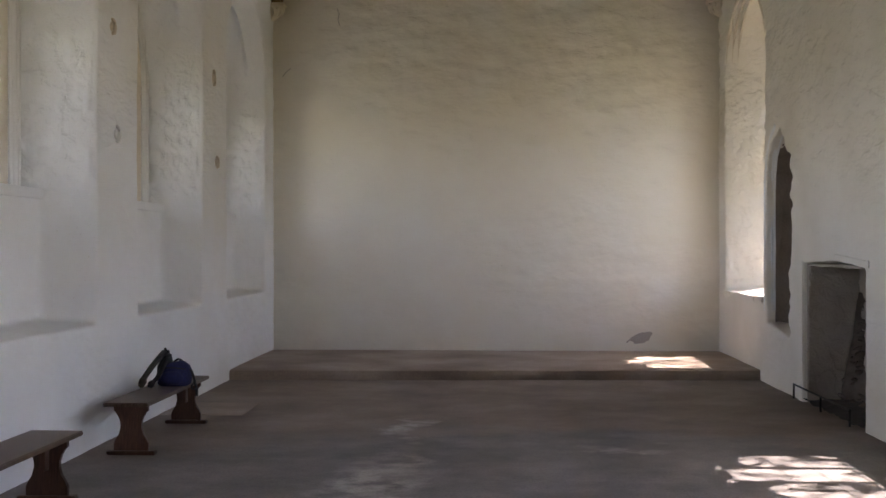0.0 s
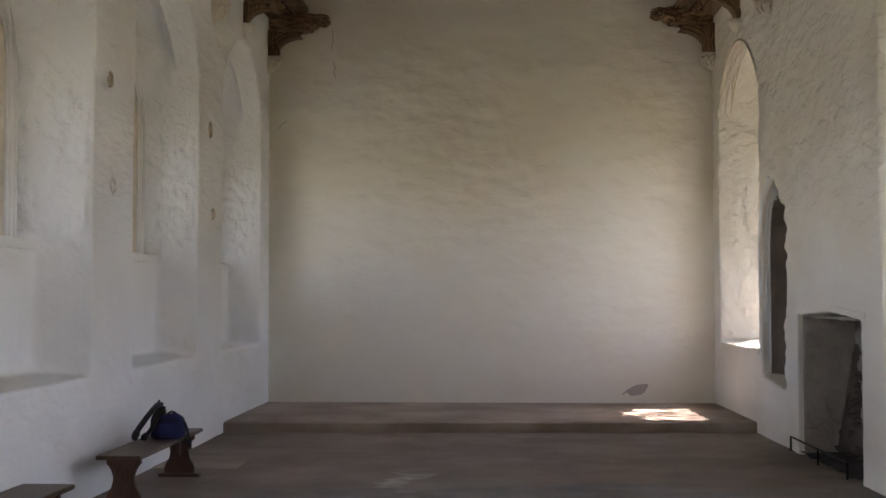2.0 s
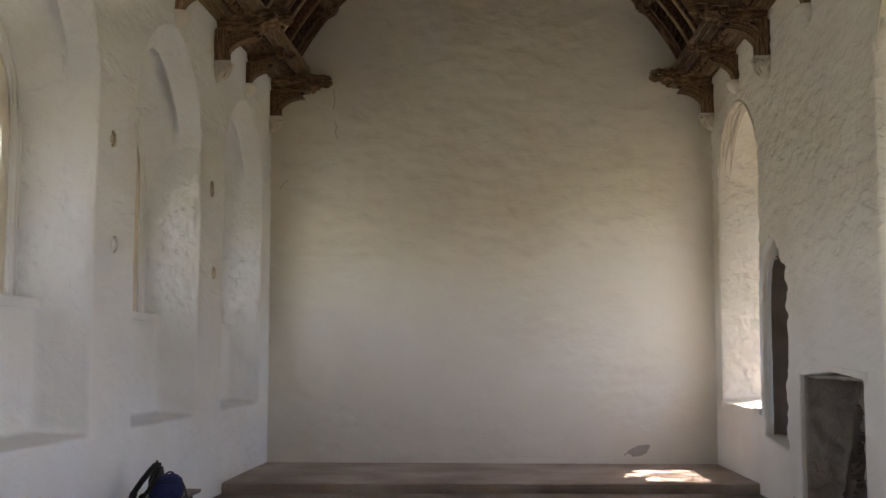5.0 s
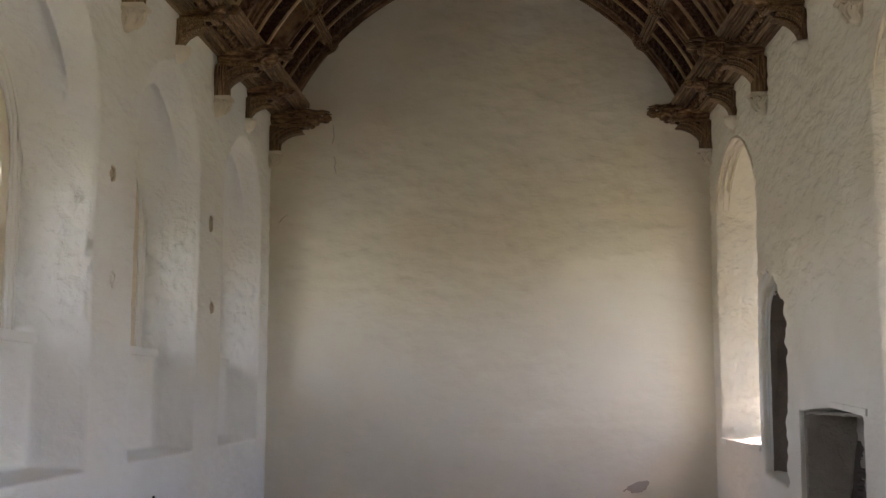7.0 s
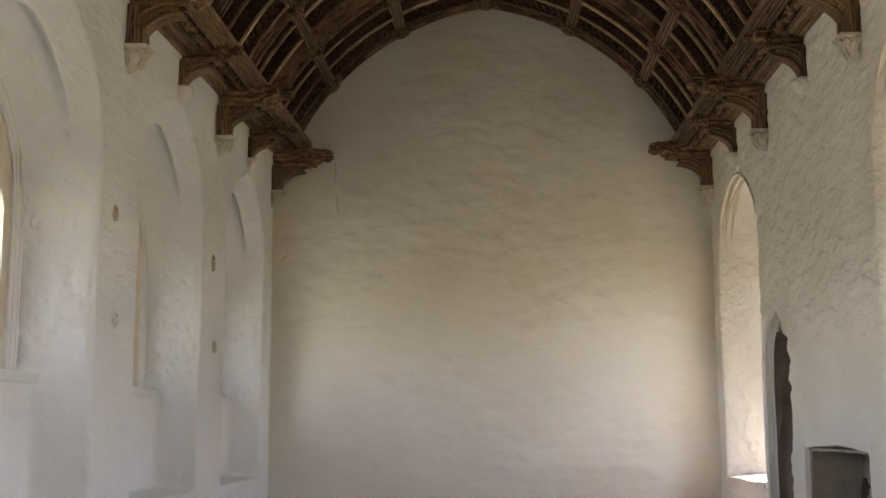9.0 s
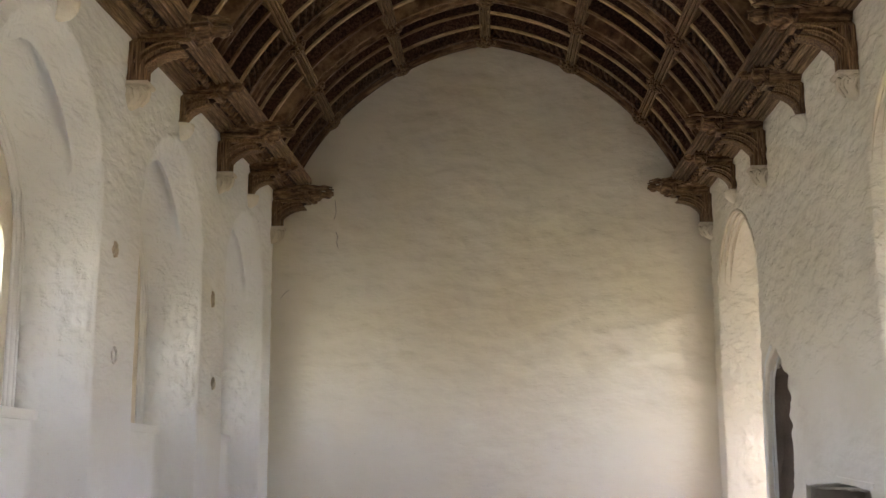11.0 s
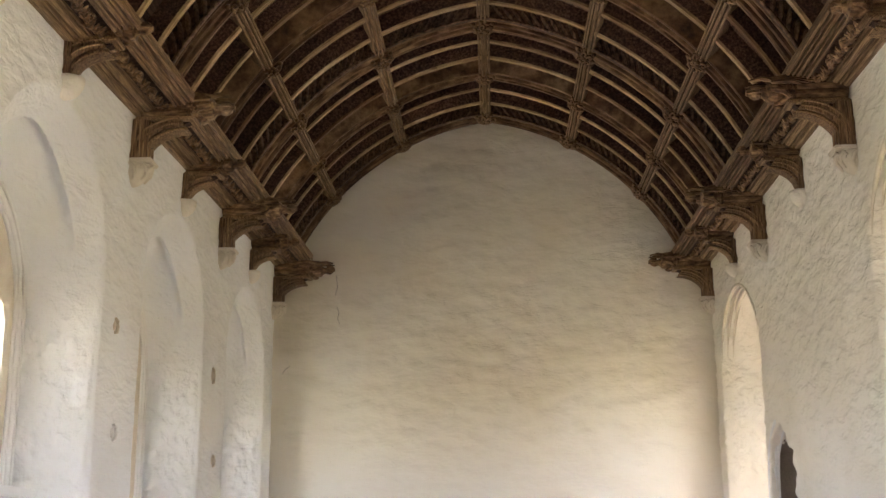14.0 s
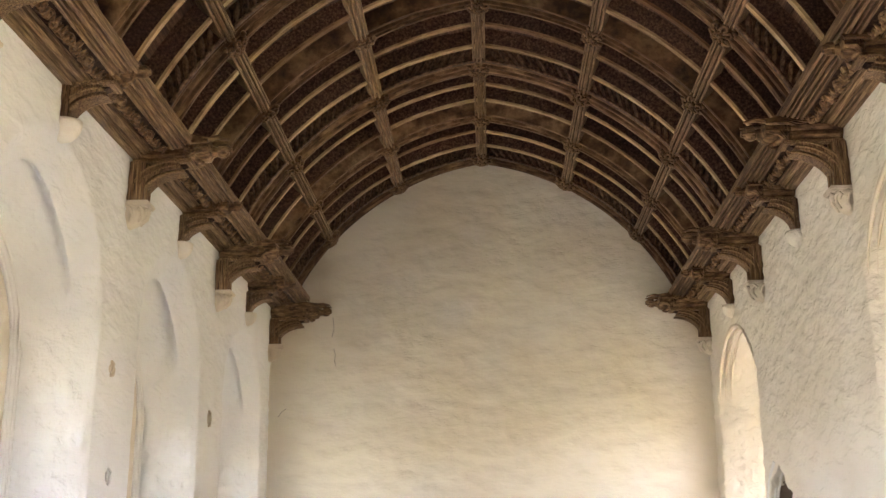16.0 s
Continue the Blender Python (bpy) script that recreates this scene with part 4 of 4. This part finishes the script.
    part("hip_strap", tube(bmesh.new(), [(0.12, -0.02, 0.15), (0.155, -0.03, 0.13), (0.175, -0.05, 0.09), (0.19, -0.06, 0.04), (0.205, -0.07, 0.0), (0.212, -0.07, -0.05), (0.21, -0.07, -0.085)], 0.014, 6, None, 0.5), BLACK, b, smooth=True)
    part("hip_strap", tube(bmesh.new(), [(0.18, -0.06, 0.03), (0.172, -0.1, 0.005), (0.182, -0.12, -0.012), (0.2, -0.1, -0.02), (0.21, -0.08, -0.02)], 0.009, 6), BLACK, b, smooth=True)


backpack()

# ---- hearth ----


def lining(name, pts_a, pts_b, nu, nv, material, amp, label, seed):
    """A rough sheet of masonry between two rails, with a body behind it."""
    bm = bmesh.new()
    rows = []
    for i in range(nu + 1):
        p, q = Vector(pts_a[0]).lerp(Vector(pts_a[1]), i / nu), Vector(pts_b[0]).lerp(Vector(pts_b[1]), i / nu)
        rows.append([p.lerp(q, j / nv) for j in range(nv + 1)])
    nrm = (rows[-1][0] - rows[0][0]).cross(rows[0][-1] - rows[0][0]).normalized()
    rows = [[p + nrm * (amp * noise.noise(p * 6 + Vector((seed, 0, 0))) + amp * 0.6 * abs(noise.noise(p * 14))) for p in r] for r in rows]
    loft(bm, rows, closed=False)
    ob = part(name, bm, material, None, smooth=True)
    md = ob.modifiers.new("body", "SOLIDIFY")
    md.thickness, md.offset = 0.03, 0
    return tagged(ob, label, "hearth lining", kind="structure")


DIRTY = plaster("smoked_plaster", (0.4, 0.345, 0.29), (0.3, 0.255, 0.215), (0.2, 0.165, 0.135), 0.6, 2.0)
lining("hearth_side", ((XW + 0.03, 12.49, 0), (XW + 0.36, 12.47, 0)), ((XW + 0.03, 12.5, 1.45), (XW + 0.62, 12.48, 1.45)), 16, 30, DIRTY, 0.012, "smoke-stained plastered side of the fireplace", 1)
lining("hearth_back", ((XW + 0.58, 12.5, 0), (XW + 0.58, 10.5, 0)), ((XW + 0.58, 12.5, 1.5), (XW + 0.58, 10.5, 1.5)), 30, 24, DIRTY, 0.03, "sooty rubble back of the fireplace", 2)
lining("hearth_head", ((XW + 0.04, 10.45, 1.44), (XW + 0.62, 10.45, 1.44)), ((XW + 0.04, 12.52, 1.44), (XW + 0.62, 12.52, 1.44)), 10, 20, DIRTY, 0.01, "smoke-stained head of the fireplace", 3)
lining("hearth_core", ((XW + 0.36, 12.44, 0), (XW + 0.6, 12.2, 0)), ((XW + 0.56, 12.45, 1.15), (XW + 0.62, 12.3, 1.15)), 16, 40, RUBBLE, 0.05, "ragged rubble core where the hearth side is broken away", 5)
# broken rubble core at the back corner: angular stones bedded in a ragged face
rnd = random.Random(4)
for k in range(170):
    z = 0.02 + 1.0 * rnd.random() ** 1.3
    low = z < 0.16
    y = 12.47 - (1.85 if low else 0.16) * rnd.random()
    x = XW + 0.64 - (0.3 if low else 0.3 * (1 - z * 0.85)) * rnd.random()
    sz = 0.025 + 0.04 * rnd.random()
    bm = bmesh.new()
    r = bmesh.ops.create_icosphere(bm, subdivisions=1, radius=sz)
    m = pose(0, 0, 0, rnd.uniform(-40, 40), rnd.uniform(-40, 40), rnd.uniform(0, 90)) @ Matrix.Diagonal((0.8, rnd.uniform(1.1, 1.7), rnd.uniform(0.5, 0.8), 1))
    for v in bm.verts:
        v.co = m @ (v.co * rnd.uniform(0.75, 1.15))
    o = part("hearth_stone", bm, RUBBLE, bpy.data.objects["hearth_back"])
    o.location = (x, y, z)
bm = bmesh.new()
bmesh.ops.create_grid(bm, x_segments=14, y_segments=40, size=0.5, matrix=Matrix.Translation((XW + 0.3, 11.5, 0.03)) @ Matrix.Diagonal((0.62, 2.05, 1, 1)))
for v in bm.verts:
    v.co.z += 0.03 * noise.noise(v.co * 5) + 0.02 * noise.noise(v.co * 12) + 0.05 * max(0, (v.co.x - XW - 0.2))
SOOT = make_earth("soot", (0.02, 0.018, 0.016), (0.045, 0.04, 0.036), (0.08, 0.07, 0.06))
tagged(part("hearth_floor", bm, SOOT, smooth=True), "blackened uneven hearth floor inside the fireplace", "hearth", kind="structure")
# pale dressed surround
fs = empty("fireplace_surround", Matrix(), "pale plastered stone surround of an old fireplace", "fireplace", kind="structure")
part("jamb", box(bmesh.new(), XW - 0.016, XW + 0.08, 12.52, 12.74, -0.02, 1.5, 0.012), PLASTER_WARM, fs)
part("lintel", loft(bmesh.new(), [[(XW + d, y, z) for y, z in ((10.36, 1.44), (11.4, 1.5), (12.53, 1.46), (12.74, 1.5), (12.74, 1.545), (11.4, 1.555), (10.36, 1.5))] for d in (-0.012, 0.07)]), PLASTER_WARM, fs)

rail = empty("hearth_rail", Matrix.Translation((3.2, 12.78, 0)), "low black iron rail in front of the hearth", "rail")
for y in (0.0, -1.04, -1.99):
    part("post", tube(bmesh.new(), [(0, y, 0), (0, y, 0.16)], 0.011, 8), IRON, rail)
part("bar", tube(bmesh.new(), [(0, 0.01, 0.155), (0, -1.04, 0.152), (0, -2.0, 0.15)], 0.01, 8), IRON, rail)

# tall blocked doorway: dressed far jamb and bare stone behind
nj = empty("pulpit_doorway", Matrix(), "tall narrow blocked doorway with moulded stone jamb", "doorway", kind="structure")
# Bare stone; the low light in the recess is in its dark colour.
STONE_SHADED = make_earth("bare_core", (0.17, 0.13, 0.105), (0.25, 0.2, 0.165), (0.34, 0.275, 0.23))
sec = [(-0.014, 14.33), (-0.014, 14.3), (0.006, 14.275), (0.02, 14.29), (0.036, 14.26), (0.05, 14.245), (0.066, 14.262), (0.078, 14.235), (0.1, 14.215), (0.118, 14.235), (0.13, 14.2), (0.155, 14.195), (0.16, 14.3)]
head = [(0.0, 0.86), (0.0, 1.1), (0.012, 1.35), (-0.006, 1.6), (0.008, 1.9), (0.0, 2.3), (-0.03, 2.5), (-0.1, 2.7), (-0.28, 2.88), (-0.52, 3.0)]
part("jamb_moulding", loft(bmesh.new(), [[(XW + u * 0.66, y + dy, z + max(0.0, z - 2.45) * (y - 14.26) * 1.2) for u, y in sec] for dy, z in head]), PLASTER_SMOOTH, nj)
bm = bmesh.new()
loft(bm, [[(XW + u, y + 0.02 * noise.noise(Vector((u * 9, y, z * 6))), z) for u in (0.1, 0.18, 0.28, 0.38, 0.5)] for y, z in ((14.2, 0.64), (14.2, 1.0), (14.2, 1.4), (14.2, 1.8), (14.2, 2.2), (14.19, 2.5), (14.1, 2.7), (13.9, 2.88), (13.6, 2.98))], closed=False)
part("bare_jamb", bm, STONE_SHADED, nj, "bare stone core darkened for recess shade")
part("blocking", box(bmesh.new(), XW + 0.46, XW + 0.6, 13.0, 14.3, 0.6, 3.1, 0.01), STONE_SHADED, nj, "bare stone core darkened for recess shade")

# ---- small marks on the walls ----


FIXING = plaster("weathered_stone", (0.62, 0.55, 0.44), (0.54, 0.46, 0.36), (0.46, 0.39, 0.3), 0.5, 4.0)


def stub(y, z, tall):
    bm = bmesh.new()
    pts = [(0.0, -tall / 2), (0.045, -tall / 2 + 0.01), (0.06, 0.0), (0.05, tall / 2 - 0.02), (0.0, tall / 2)]
    tube(bm, [(-XW + 0.012, y + u, z + v) for u, v in pts], 0.018, 7, (0.8, 1, 1.1, 1, 0.8))
    blob(bm, (-XW, y, z), (0.016, 0.03, tall * 0.36), (0, 0, 0), 8, 0.5, y)
    return bm


for y, z, tall, m in ((9.98, 2.59, 0.13, PLASTER_SMOOTH), (9.85, 3.49, 0.12, FIXING), (13.45, 3.57, 0.17, FIXING), (13.62, 2.61, 0.12, STONE)):
    tagged(part("wall_fixing_stub", stub(y, z, tall), m, None, smooth=True), "small broken stone fixing set in whitewashed plaster", "stub", "old wall fixings")

bm = bmesh.new()
ring = []
for y in range(40):
    a = y * math.tau / 40
    px, pz = math.cos(a), math.sin(a)
    r = 1 + 0.2 * noise.noise(Vector((px * 1.6, pz * 1.6, 2)))
    ring.append((2.09 + 0.18 * px * r, 0.3 + (0.07 + 0.03 * px) * pz * r + 0.05 * px + 0.012 * noise.noise(Vector((px * 6, pz * 6, 1)))))
loft(bm, [[(x, YB + d, z) for x, z in ring] for d in (-0.012, 0.02)])
part("plaster_loss", bm, BARE, bpy.data.objects["wall_east"], "bare patch where plaster fell")
for pts in ([(-2.32, 5.6), (-2.3, 5.42), (-2.33, 5.3)], [(-2.3, 5.12), (-2.27, 5.03), (-2.29, 4.95), (-2.26, 4.86)], [(-3.1, 4.12), (-3.05, 4.19), (-2.98, 4.24)]):
    part("crack", tube(bmesh.new(), [(x, YB - 0.004, z) for x, z in pts], 0.005, 5), BARE, bpy.data.objects["wall_east"])
